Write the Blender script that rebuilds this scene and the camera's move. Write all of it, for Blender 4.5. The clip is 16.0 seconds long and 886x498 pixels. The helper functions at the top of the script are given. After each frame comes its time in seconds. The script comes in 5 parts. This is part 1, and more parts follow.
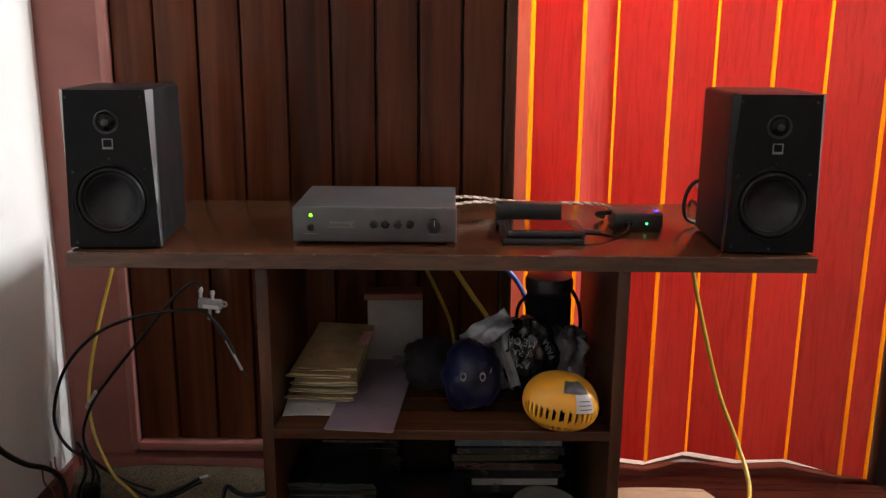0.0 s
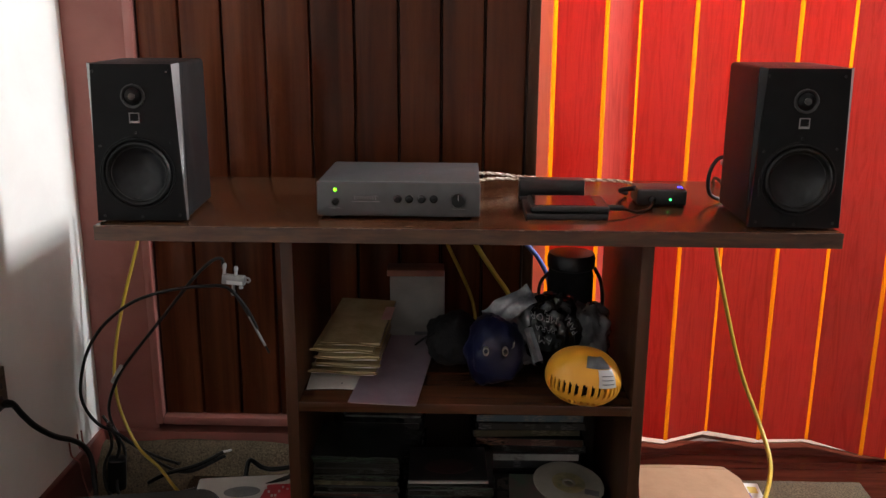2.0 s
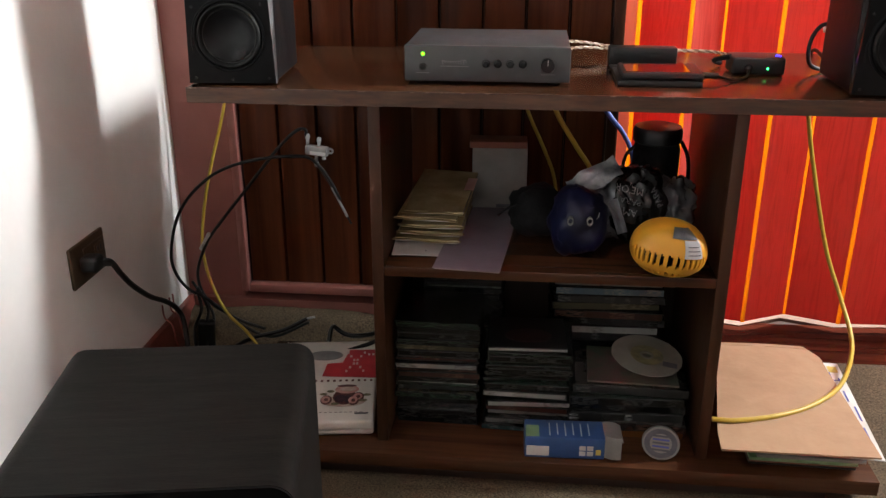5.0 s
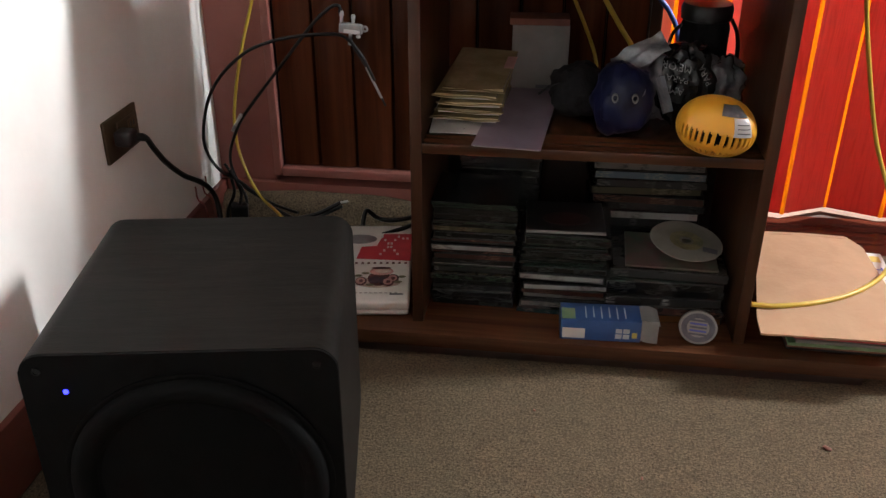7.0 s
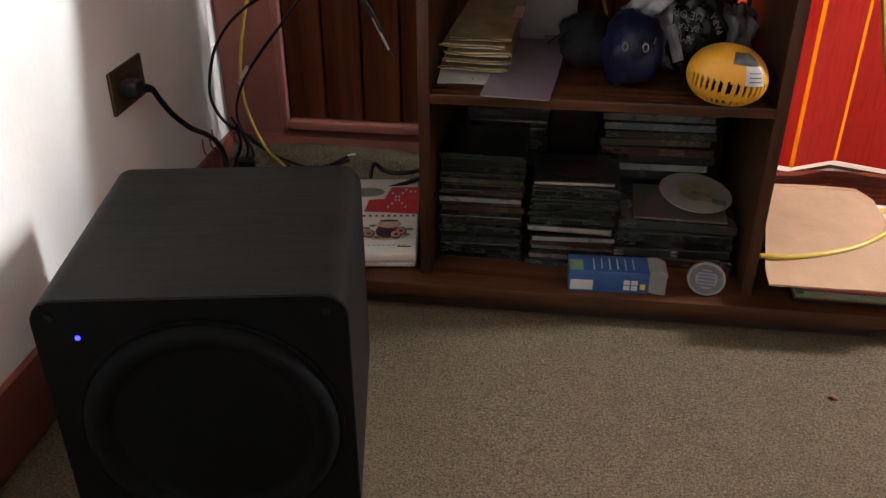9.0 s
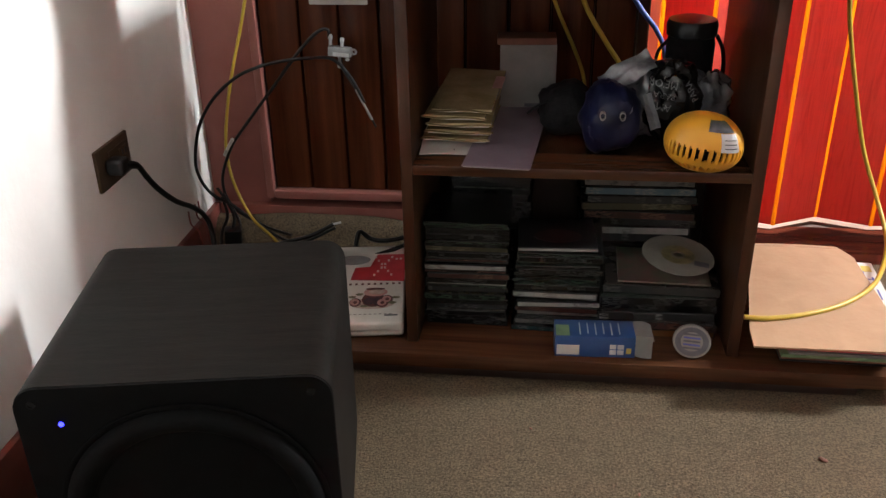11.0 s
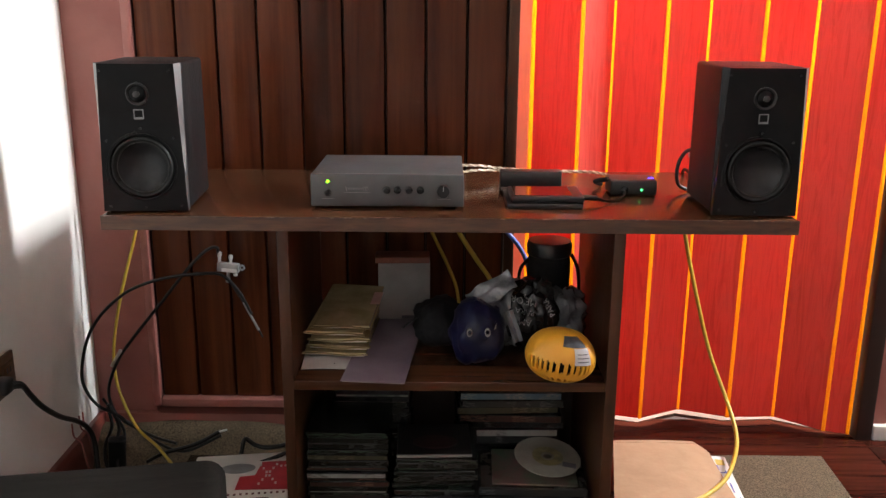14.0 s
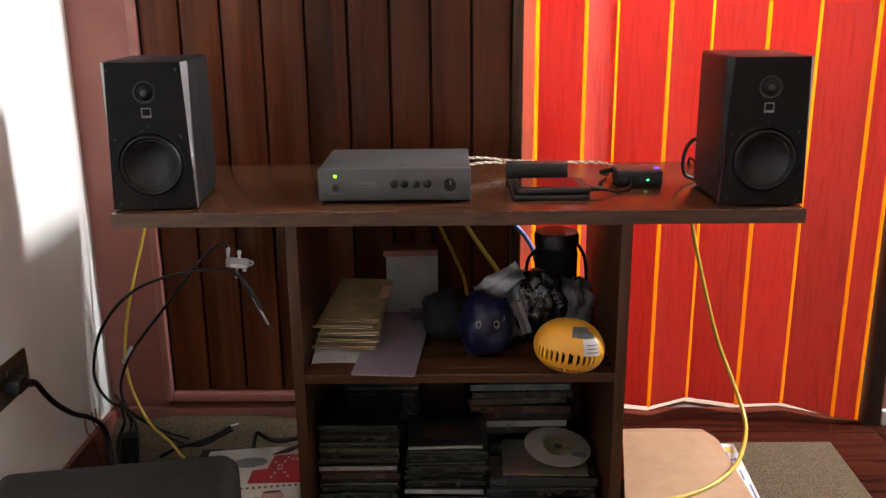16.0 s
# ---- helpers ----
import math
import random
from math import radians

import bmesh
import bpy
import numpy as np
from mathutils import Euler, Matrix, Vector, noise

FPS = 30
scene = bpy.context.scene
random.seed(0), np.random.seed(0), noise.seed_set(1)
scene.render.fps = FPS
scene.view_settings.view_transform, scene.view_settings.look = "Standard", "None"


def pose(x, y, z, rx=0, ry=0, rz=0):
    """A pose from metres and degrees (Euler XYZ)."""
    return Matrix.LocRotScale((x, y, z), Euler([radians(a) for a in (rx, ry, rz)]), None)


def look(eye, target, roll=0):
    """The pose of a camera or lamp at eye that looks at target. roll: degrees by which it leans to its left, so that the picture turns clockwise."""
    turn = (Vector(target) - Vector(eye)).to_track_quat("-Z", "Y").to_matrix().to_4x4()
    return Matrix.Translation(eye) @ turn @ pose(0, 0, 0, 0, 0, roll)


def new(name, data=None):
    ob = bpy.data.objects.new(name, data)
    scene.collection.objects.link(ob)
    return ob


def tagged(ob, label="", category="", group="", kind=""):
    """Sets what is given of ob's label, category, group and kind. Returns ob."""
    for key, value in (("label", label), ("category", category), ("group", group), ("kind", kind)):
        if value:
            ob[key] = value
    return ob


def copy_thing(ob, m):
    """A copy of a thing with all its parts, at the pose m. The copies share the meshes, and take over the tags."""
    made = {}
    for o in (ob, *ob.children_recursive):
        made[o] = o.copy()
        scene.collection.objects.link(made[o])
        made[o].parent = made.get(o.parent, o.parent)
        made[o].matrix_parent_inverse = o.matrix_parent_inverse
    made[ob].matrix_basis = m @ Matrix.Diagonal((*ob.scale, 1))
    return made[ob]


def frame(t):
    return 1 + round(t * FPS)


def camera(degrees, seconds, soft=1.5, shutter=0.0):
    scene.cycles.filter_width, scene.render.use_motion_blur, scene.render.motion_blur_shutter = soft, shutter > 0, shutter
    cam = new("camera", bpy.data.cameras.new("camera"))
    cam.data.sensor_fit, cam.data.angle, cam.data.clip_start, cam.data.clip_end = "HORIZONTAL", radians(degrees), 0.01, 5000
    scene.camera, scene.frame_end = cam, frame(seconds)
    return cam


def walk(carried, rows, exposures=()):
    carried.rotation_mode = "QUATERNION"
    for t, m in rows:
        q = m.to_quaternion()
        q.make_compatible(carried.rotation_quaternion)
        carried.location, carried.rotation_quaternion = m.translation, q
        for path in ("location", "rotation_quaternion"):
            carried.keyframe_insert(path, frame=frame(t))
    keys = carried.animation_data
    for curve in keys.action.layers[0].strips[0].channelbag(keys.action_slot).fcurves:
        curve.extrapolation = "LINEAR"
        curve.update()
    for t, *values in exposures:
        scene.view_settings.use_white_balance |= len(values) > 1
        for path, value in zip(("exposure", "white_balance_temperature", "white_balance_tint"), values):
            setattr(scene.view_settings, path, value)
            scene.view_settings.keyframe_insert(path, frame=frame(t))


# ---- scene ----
from mathutils.bvhtree import BVHTree

cam = camera(53.37, 16.0, soft=1.4)
ROWS = [  # seconds, eye, heading, pitch, roll
    (0, 0.0132, -1.1714, 0.9282, 0.296, -13.640, -0.404),
    (0.5, 0.0134, -1.1716, 0.9350, 0.083, -13.590, -0.377),
    (1, 0.0204, -1.1732, 0.9320, 0.331, -13.373, -0.268),
    (1.5, 0.0105, -1.1746, 0.9255, 0.612, -14.011, -0.239),
    (2, 0.0032, -1.1788, 0.9151, 1.392, -14.639, -0.330),
    (2.5, -0.0061, -1.1850, 0.9097, 2.111, -15.467, -0.366),
    (3, -0.0150, -1.1888, 0.9037, 3.026, -16.649, -0.254),
    (3.5, -0.0209, -1.1894, 0.8977, 3.771, -17.803, -0.210),
    (6, -0.0413, -1.1960, 0.8539, 6.868, -24.632, -0.086),
    (6.5, -0.0509, -1.1931, 0.8383, 7.251, -26.325, -0.194),
    (7, -0.0503, -1.1931, 0.8279, 7.375, -27.489, -0.084),
    (7.5, -0.0514, -1.1937, 0.8228, 7.540, -28.896, -0.021),
    (8, -0.0530, -1.1972, 0.8144, 7.781, -30.118, 0.108),
    (10.5, -0.0485, -1.1992, 0.8208, 7.498, -29.166, 0.570),
    (11, -0.0448, -1.1933, 0.8399, 7.081, -26.601, 1.121),
    (11.5, -0.0388, -1.1907, 0.8579, 6.197, -23.655, 1.504),
    (12, -0.0327, -1.1852, 0.8799, 4.900, -21.159, 1.626),
    (12.5, -0.0236, -1.1942, 0.9010, 3.651, -18.283, 1.651),
    (13, -0.0124, -1.2282, 0.9208, 2.417, -15.788, 1.027),
    (13.5, -0.0007, -1.2568, 0.9275, 0.621, -15.289, -0.343),
    (14, -0.0028, -1.2647, 0.9331, 0.110, -15.253, -0.425),
    (14.5, 0.0000, -1.2662, 0.9355, -0.114, -15.392, -0.065),
    (15, -0.0019, -1.2653, 0.9363, -0.234, -15.761, 0.269),
    (15.5, -0.0038, -1.2687, 0.9354, 0.316, -15.669, 0.499),
    (16, -0.0067, -1.2696, 0.9392, 0.475, -15.894, 0.544),
]
EXPOSURES = [(0.0, -0.06), (3.5, 0.0), (6.0, 0.25), (8.0, 0.2), (10.5, 0.35), (13.0, 0.42), (16.0, 0.38)]
walk(cam, [(t, pose(x, y, z, 90 + p, 0, a) @ pose(0, 0, 0, 0, 0, -r)) for t, x, y, z, a, p, r in ROWS], EXPOSURES)

# ---- light ----
world = bpy.data.worlds.new("sky")
scene.world = world
world.use_nodes = True
sky = world.node_tree.nodes.new("ShaderNodeTexSky")
sky.sky_type, sky.sun_disc = "NISHITA", False
sky.sun_elevation, sky.sun_rotation = radians(38), radians(60)
world.node_tree.nodes["Background"].inputs[1].default_value = 0.08
world.node_tree.links.new(sky.outputs[0], world.node_tree.nodes["Background"].inputs[0])


def window_lamp(name, eye, target, w, h, power, colour):
    data = bpy.data.lights.new(name, "AREA")
    data.shape, data.size, data.size_y, data.energy, data.color = "RECTANGLE", w, h, power, colour
    ob = new(name, data)
    ob.matrix_world = look(eye, target)
    return ob


window_lamp("window_light", (2.385, 0.455, 1.86), (-0.727, 0.10, 0.6), 0.23, 0.80, 130, (0.95, 0.98, 1.0))
window_lamp("passage_light", (0.42, 1.35, 2.15), (0.45, 0.6, 1.40), 0.9, 0.5, 212, (1.0, 0.95, 0.88))

# ---- materials ----


def nodes_of(name):
    m = bpy.data.materials.new(name)
    m.use_nodes = True
    t = m.node_tree
    return m, t, t.nodes["Principled BSDF"], t.nodes["Material Output"]


def ramp(t, fac, stops):
    r = t.nodes.new("ShaderNodeValToRGB")
    el = r.color_ramp.elements
    while len(el) < len(stops):
        el.new(0.5)
    for e, (p, c) in zip(el, stops):
        e.position, e.color = p, (*c, 1)
    t.links.new(fac, r.inputs[0])
    return r.outputs[0]


def noise_tex(t, scale, stretch=(1, 1, 1), detail=4, rough=0.55, distort=0.0):
    co, mp, n = t.nodes.new("ShaderNodeTexCoord"), t.nodes.new("ShaderNodeMapping"), t.nodes.new("ShaderNodeTexNoise")
    mp.inputs["Scale"].default_value = stretch
    info, off = t.nodes.new("ShaderNodeObjectInfo"), t.nodes.new("ShaderNodeVectorMath")
    off.operation = "SCALE"
    off.inputs[0].default_value = (7.3, 4.1, 9.7)
    t.links.new(info.outputs["Random"], off.inputs["Scale"])
    t.links.new(off.outputs[0], mp.inputs["Location"])
    t.links.new(co.outputs["Object"], mp.inputs[0])
    t.links.new(mp.outputs[0], n.inputs["Vector"])
    n.inputs["Scale"].default_value, n.inputs["Detail"].default_value = scale, detail
    n.inputs["Roughness"].default_value, n.inputs["Distortion"].default_value = rough, distort
    return n.outputs["Fac"]


def mixc(t, kind, fac, a, b):
    m = t.nodes.new("ShaderNodeMix")
    m.data_type, m.blend_type = "RGBA", kind
    for sock, v in ((m.inputs[0], fac), (m.inputs[6], a), (m.inputs[7], b)):
        if isinstance(v, (int, float)):
            sock.default_value = v
        elif isinstance(v, tuple):
            sock.default_value = (*v, 1)
        else:
            t.links.new(v, sock)
    return m.outputs[2]


def surf(name, c1, c2, scale=20, stretch=(1, 1, 1), rough=0.5, bump=0.1, bscale=200, metal=0.0, vary=0.0, spread=(0.35, 0.65), coat=0.0, wear=0.15, spec=0.5):
    """A two-scale surface: broad mottling or grain between two colours, fine relief, and gloss that varies."""
    m, t, p, out = nodes_of(name)
    f = noise_tex(t, scale, stretch, 5, 0.6, 0.4)
    col = ramp(t, f, [(spread[0], c1), (spread[1], c2)])
    dirt = noise_tex(t, scale * 0.17 + 1.5, (1, 1, 1), 3)
    col = mixc(t, "MULTIPLY", wear, col, ramp(t, dirt, [(0.3, (0.45, 0.42, 0.4)), (0.65, (1, 1, 1))]))
    if vary:
        info = t.nodes.new("ShaderNodeObjectInfo")
        col = mixc(t, "MULTIPLY", 1.0, col, ramp(t, info.outputs["Random"], [(0, (1 - vary,) * 3), (1, (1, 1, 1))]))
    t.links.new(col, p.inputs["Base Color"])
    fine = noise_tex(t, bscale, stretch, 3)
    mr = t.nodes.new("ShaderNodeMapRange")
    mr.inputs[3].default_value, mr.inputs[4].default_value = max(rough - 0.1, 0.03), min(rough + 0.1, 1)
    t.links.new(dirt, mr.inputs[0])
    t.links.new(mr.outputs[0], p.inputs["Roughness"])
    p.inputs["Metallic"].default_value, p.inputs["Coat Weight"].default_value = metal, coat
    p.inputs["Specular IOR Level"].default_value = spec
    if bump:
        b = t.nodes.new("ShaderNodeBump")
        b.inputs["Strength"].default_value, b.inputs["Distance"].default_value = bump, 0.002
        t.links.new(fine, b.inputs["Height"])
        t.links.new(b.outputs[0], p.inputs["Normal"])
    return m


def glow(name, colour, strength):
    m, t, p, out = nodes_of(name)
    p.inputs["Base Color"].default_value = (*colour, 1)
    p.inputs["Emission Color"].default_value = (*colour, 1)
    p.inputs["Emission Strength"].default_value = strength
    return m


def thin_vinyl(name, c1, c2, through_colour, share, rough):
    """Grained vinyl that lets part of the light from behind through."""
    m, t, p, out = nodes_of(name)
    f = noise_tex(t, 9, (6, 6, 0.45), 6, 0.65, 1.2)
    col = ramp(t, f, [(0.3, c1), (0.52, c2), (0.75, c1)])
    big = noise_tex(t, 2.0, (1, 1, 0.5), 2)
    col = mixc(t, "MULTIPLY", 0.35, col, ramp(t, big, [(0.3, (0.6, 0.55, 0.55)), (0.7, (1, 1, 1))]))
    t.links.new(col, p.inputs["Base Color"])
    p.inputs["Roughness"].default_value = rough
    tr, mix = t.nodes.new("ShaderNodeBsdfTranslucent"), t.nodes.new("ShaderNodeMixShader")
    grain = ramp(t, f, [(0.3, (0.62, 0.5, 0.5)), (0.52, (1, 1, 1)), (0.75, (0.62, 0.5, 0.5))])
    t.links.new(mixc(t, "MULTIPLY", 0.5 if share < 0.5 else 0.1, through_colour, grain), tr.inputs[0])
    mix.inputs[0].default_value = share
    t.links.new(p.outputs[0], mix.inputs[1])
    t.links.new(tr.outputs[0], mix.inputs[2])
    t.links.new(mix.outputs[0], out.inputs[0])
    return m


def spines(name, rough, seed, gain=1.0, stretch=(1, 1, 4)):
    """Printed card: a colour of its own for each piece."""
    m, t, p, out = nodes_of(name)
    info = t.nodes.new("ShaderNodeObjectInfo")
    cols = [(0.012, 0.012, 0.014), (0.05, 0.045, 0.04), (0.02, 0.035, 0.025), (0.26, 0.25, 0.23), (0.022, 0.022, 0.03), (0.05, 0.04, 0.025), (0.012, 0.012, 0.012), (0.07, 0.066, 0.06), (0.04, 0.016, 0.016), (0.02, 0.02, 0.02), (0.014, 0.018, 0.016), (0.03, 0.03, 0.032)]
    random.Random(seed).shuffle(cols)
    r = t.nodes.new("ShaderNodeValToRGB")
    r.color_ramp.interpolation = "CONSTANT"
    el = r.color_ramp.elements
    while len(el) < len(cols):
        el.new(0.5)
    for i, (e, c) in enumerate(zip(el, cols)):
        e.position, e.color = i / len(cols), (*(v * gain for v in c), 1)
    t.links.new(info.outputs["Random"], r.inputs[0])
    f = noise_tex(t, 60, stretch, 3)
    t.links.new(mixc(t, "MULTIPLY", 0.7, r.outputs[0], ramp(t, f, [(0.4, (0.35, 0.35, 0.35)), (0.55, (1, 1, 1))])), p.inputs["Base Color"])
    p.inputs["Roughness"].default_value = rough
    return m


def card(name, ground, print_colour):
    """Glossy printed card: broken runs of small print on a ground colour, under worn clear plastic."""
    m, t, p, out = nodes_of(name)
    run = noise_tex(t, 26, (1, 0.1, 0.3), 2, 0.5)
    fine = noise_tex(t, 150, (0.7, 1, 5.0), 1, 0.5)
    both = mixc(t, "MULTIPLY", 1.0, ramp(t, run, [(0.50, (0, 0, 0)), (0.56, (1, 1, 1))]), ramp(t, fine, [(0.47, (0, 0, 0)), (0.55, (1, 1, 1))]))
    ground, print_colour = tuple(v * 0.6 for v in ground), tuple(v * 0.6 for v in print_colour)
    col = mixc(t, "MIX", both, ground, print_colour)
    scuff = noise_tex(t, 8, (1, 1, 1), 3)
    t.links.new(mixc(t, "MULTIPLY", 0.5, col, ramp(t, scuff, [(0.35, (0.5, 0.5, 0.5)), (0.65, (1, 1, 1))])), p.inputs["Base Color"])
    p.inputs["Roughness"].default_value = 0.24
    return m


M = dict(
    plaster=surf("white_plaster", (0.78, 0.77, 0.74), (0.84, 0.83, 0.80), 6, rough=0.75, bump=0.25, bscale=60, wear=0.06),
    ceiling=surf("ceiling_white", (0.7, 0.69, 0.66), (0.78, 0.77, 0.74), 4, rough=0.9, bump=0.1),
    mauve=surf("mauve_paint", (0.25, 0.083, 0.067), (0.30, 0.107, 0.086), 7, rough=0.55, bump=0.2, bscale=70, wear=0.2),
    mauve_trim=surf("mauve_gloss_paint", (0.33, 0.125, 0.105), (0.40, 0.165, 0.14), 12, rough=0.4, bump=0.2, bscale=90, wear=0.3),
    skirting=surf("red_brown_skirting", (0.16, 0.04, 0.03), (0.24, 0.065, 0.05), 9, (1, 0.3, 1), rough=0.4, bump=0.15, wear=0.3),
    plank=surf("stained_plank", (0.034, 0.0085, 0.0035), (0.142, 0.041, 0.0170), 5, (5, 5, 0.22), rough=0.24, bump=0.12, bscale=90, vary=0.5, wear=0.3, spec=0.13, spread=(0.30, 0.70)),
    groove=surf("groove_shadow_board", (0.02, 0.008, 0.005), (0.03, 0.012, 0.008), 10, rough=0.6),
    laminate=surf("walnut_laminate", (0.040, 0.0150, 0.007), (0.078, 0.031, 0.0145), 8, (0.35, 9, 9), rough=0.2, bump=0.04, bscale=150, wear=0.05, spec=0.35),
    laminate_side=surf("walnut_laminate_upright", (0.036, 0.0135, 0.0065), (0.07, 0.029, 0.014), 7, (6, 6, 0.5), rough=0.42, bump=0.08, bscale=150, wear=0.15, spec=0.25),
    arris=surf("chipped_edge", (0.045, 0.019, 0.010), (0.22, 0.165, 0.12), 14, (5, 1, 1), rough=0.4, bump=0.1, spread=(0.52, 0.66), wear=0.2),
    edge=surf("worn_edge_band", (0.036, 0.014, 0.007), (0.095, 0.044, 0.021), 16, (1, 5, 8), rough=0.45, bump=0.2, wear=0.3),
    carpet=surf("beige_pile_carpet", (0.034, 0.025, 0.016), (0.150, 0.114, 0.074), 300, rough=0.97, bump=1.0, bscale=380, wear=0.3, spread=(0.3, 0.68), spec=0.1),
    floorwood=surf("polished_dark_floorboard", (0.024, 0.0055, 0.0035), (0.058, 0.014, 0.008), 6, (0.5, 6, 6), rough=0.2, bump=0.02, bscale=40, vary=0.35, spec=0.06),
    pale_floor=surf("pale_floor", (0.13, 0.092, 0.070), (0.17, 0.12, 0.095), 8, rough=0.6),
    red=thin_vinyl("red_wood_grain_vinyl", (0.41, 0.068, 0.050), (0.60, 0.142, 0.108), (0.78, 0.038, 0.015), 0.42, 0.34),
    hinge=thin_vinyl("orange_vinyl_hinge", (0.85, 0.42, 0.04), (0.92, 0.5, 0.06), (1.0, 0.56, 0.06), 0.88, 0.4),
    edge_strip=thin_vinyl("pale_vinyl_edge", (0.7, 0.34, 0.27), (0.76, 0.40, 0.32), (1.0, 0.42, 0.30), 0.30, 0.4),
    black_ash=surf("black_ash_veneer", (0.0062, 0.0054, 0.0047), (0.0115, 0.0100, 0.0088), 14, (0.8, 8, 8), rough=0.55, bump=0.2, bscale=80, wear=0.1, spec=0.06),
    black_ash_up=surf("black_ash_upright", (0.003, 0.003, 0.0033), (0.011, 0.0105, 0.011), 14, (8, 8, 0.8), rough=0.45, spec=0.22, bump=0.35, bscale=80, wear=0.1),
    satin=surf("satin_black", (0.003, 0.003, 0.0034), (0.005, 0.005, 0.0055), 30, rough=0.4, spec=0.12, bump=0.03, wear=0.1),
    cone=surf("grey_black_cone", (0.008, 0.008, 0.009), (0.013, 0.013, 0.015), 40, rough=0.42, spec=0.3, bump=0.05, wear=0.1),
    rubber=surf("black_rubber", (0.005, 0.005, 0.005), (0.009, 0.009, 0.009), 40, rough=0.45, spec=0.2, bump=0.05, wear=0.1),
    sub_rubber=surf("matt_black_rubber", (0.003, 0.003, 0.003), (0.0045, 0.0045, 0.0045), 40, rough=0.7, spec=0.06, bump=0.05, wear=0.1),
    faint_mark=surf("grey_mark", (0.16, 0.16, 0.16), (0.22, 0.22, 0.22), 50, rough=0.5, bump=0),
    gloss_black=surf("gloss_black_edge", (0.006, 0.006, 0.006), (0.009, 0.009, 0.009), 30, rough=0.18, bump=0.02, spec=0.7),
    lit_edge=surf("lit_edge_grey", (0.16, 0.16, 0.16), (0.2, 0.2, 0.2), 50, (8, 8, 1), rough=0.3, bump=0.03, metal=0.8),
    dome=surf("dark_metal_dome", (0.02, 0.02, 0.02), (0.035, 0.035, 0.035), 40, rough=0.35, metal=0.4, bump=0),
    mark=surf("pale_mark", (0.45, 0.45, 0.45), (0.55, 0.55, 0.55), 50, rough=0.5, bump=0),
    amp=surf("grey_steel_paint", (0.052, 0.053, 0.055), (0.064, 0.065, 0.067), 40, rough=0.33, bump=0.12, bscale=500, wear=0.12),
    knob=surf("black_anodised", (0.004, 0.004, 0.004), (0.007, 0.007, 0.007), 60, rough=0.28, bump=0.03, spec=0.3),
    dark=surf("black_plastic", (0.006, 0.006, 0.0066), (0.011, 0.011, 0.0115), 50, rough=0.4, bump=0.05),
    screen=surf("black_glass", (0.006, 0.006, 0.007), (0.008, 0.008, 0.009), 20, rough=0.05, bump=0),
    yellow_cable=surf("yellow_cable_sheath", (0.40, 0.265, 0.024), (0.50, 0.35, 0.045), 30, rough=0.4, bump=0.05, wear=0.3),
    blue_cable=surf("blue_cable_sheath", (0.04, 0.08, 0.30), (0.06, 0.12, 0.40), 30, rough=0.4, bump=0.05),
    black_cable=surf("black_cable_sheath", (0.004, 0.004, 0.004), (0.008, 0.008, 0.008), 30, rough=0.42, bump=0.05, spec=0.3),
    braid=surf("silver_cream_braid", (0.55, 0.48, 0.36), (0.75, 0.68, 0.55), 120, rough=0.35, metal=0.4, bump=0.3),
    braid_gap=surf("gap_shade_braid", (0.22, 0.15, 0.10), (0.36, 0.26, 0.18), 120, rough=0.4, metal=0.3, bump=0.3),
    steel=surf("bright_connector_metal", (0.55, 0.55, 0.55), (0.7, 0.7, 0.7), 60, rough=0.35, metal=0.45, bump=0.05),
    splitter=surf("cast_grey_metal", (0.30, 0.30, 0.30), (0.42, 0.42, 0.42), 60, rough=0.4, metal=0.3, bump=0.05),
    manila=surf("manila_envelope_paper", (0.31, 0.185, 0.105), (0.35, 0.215, 0.125), 25, rough=0.8, bump=0.2, bscale=120, wear=0.15),
    paper=surf("white_paper", (0.50, 0.49, 0.46), (0.6, 0.59, 0.56), 25, rough=0.8, bump=0.1, wear=0.15),
    greypaper=surf("grey_white_card", (0.18, 0.172, 0.16), (0.23, 0.22, 0.205), 18, rough=0.8, bump=0.1, wear=0.2),
    sleeve=surf("cream_paper_in_film", (0.40, 0.31, 0.15), (0.58, 0.48, 0.28), 18, (1, 1, 3), rough=0.2, bump=0.5, bscale=50, vary=0.4, coat=0.6, wear=0.4),
    lilac=surf("lilac_plastic_folder", (0.17, 0.125, 0.16), (0.22, 0.17, 0.21), 20, rough=0.35, bump=0.1),
    brown_card=surf("brown_card", (0.14, 0.05, 0.035), (0.2, 0.08, 0.05), 20, rough=0.7, bump=0.1),
    fabric=surf("black_fabric", (0.008, 0.008, 0.009), (0.018, 0.017, 0.018), 90, rough=0.95, bump=0.5, bscale=300, spec=0.2),
    blue_toy=surf("dark_blue_vinyl", (0.004, 0.005, 0.020), (0.007, 0.009, 0.038), 20, rough=0.36, bump=0.15, bscale=40, spec=0.3),
    white_eye=surf("white_print", (0.7, 0.7, 0.7), (0.8, 0.8, 0.8), 40, rough=0.4, bump=0),
    yellow_shell=surf("orange_yellow_plastic", (0.62, 0.29, 0.02), (0.68, 0.34, 0.03), 12, rough=0.38, bump=0.1, bscale=40, wear=0.1),
    film=surf("crumpled_clear_film", (0.10, 0.105, 0.115), (0.24, 0.25, 0.265), 14, rough=0.2, bump=0.6, bscale=45, coat=0.6),
    clear_film=surf("stiff_clear_film", (0.09, 0.095, 0.105), (0.27, 0.28, 0.30), 22, rough=0.15, bump=0.8, bscale=45, coat=0.5),
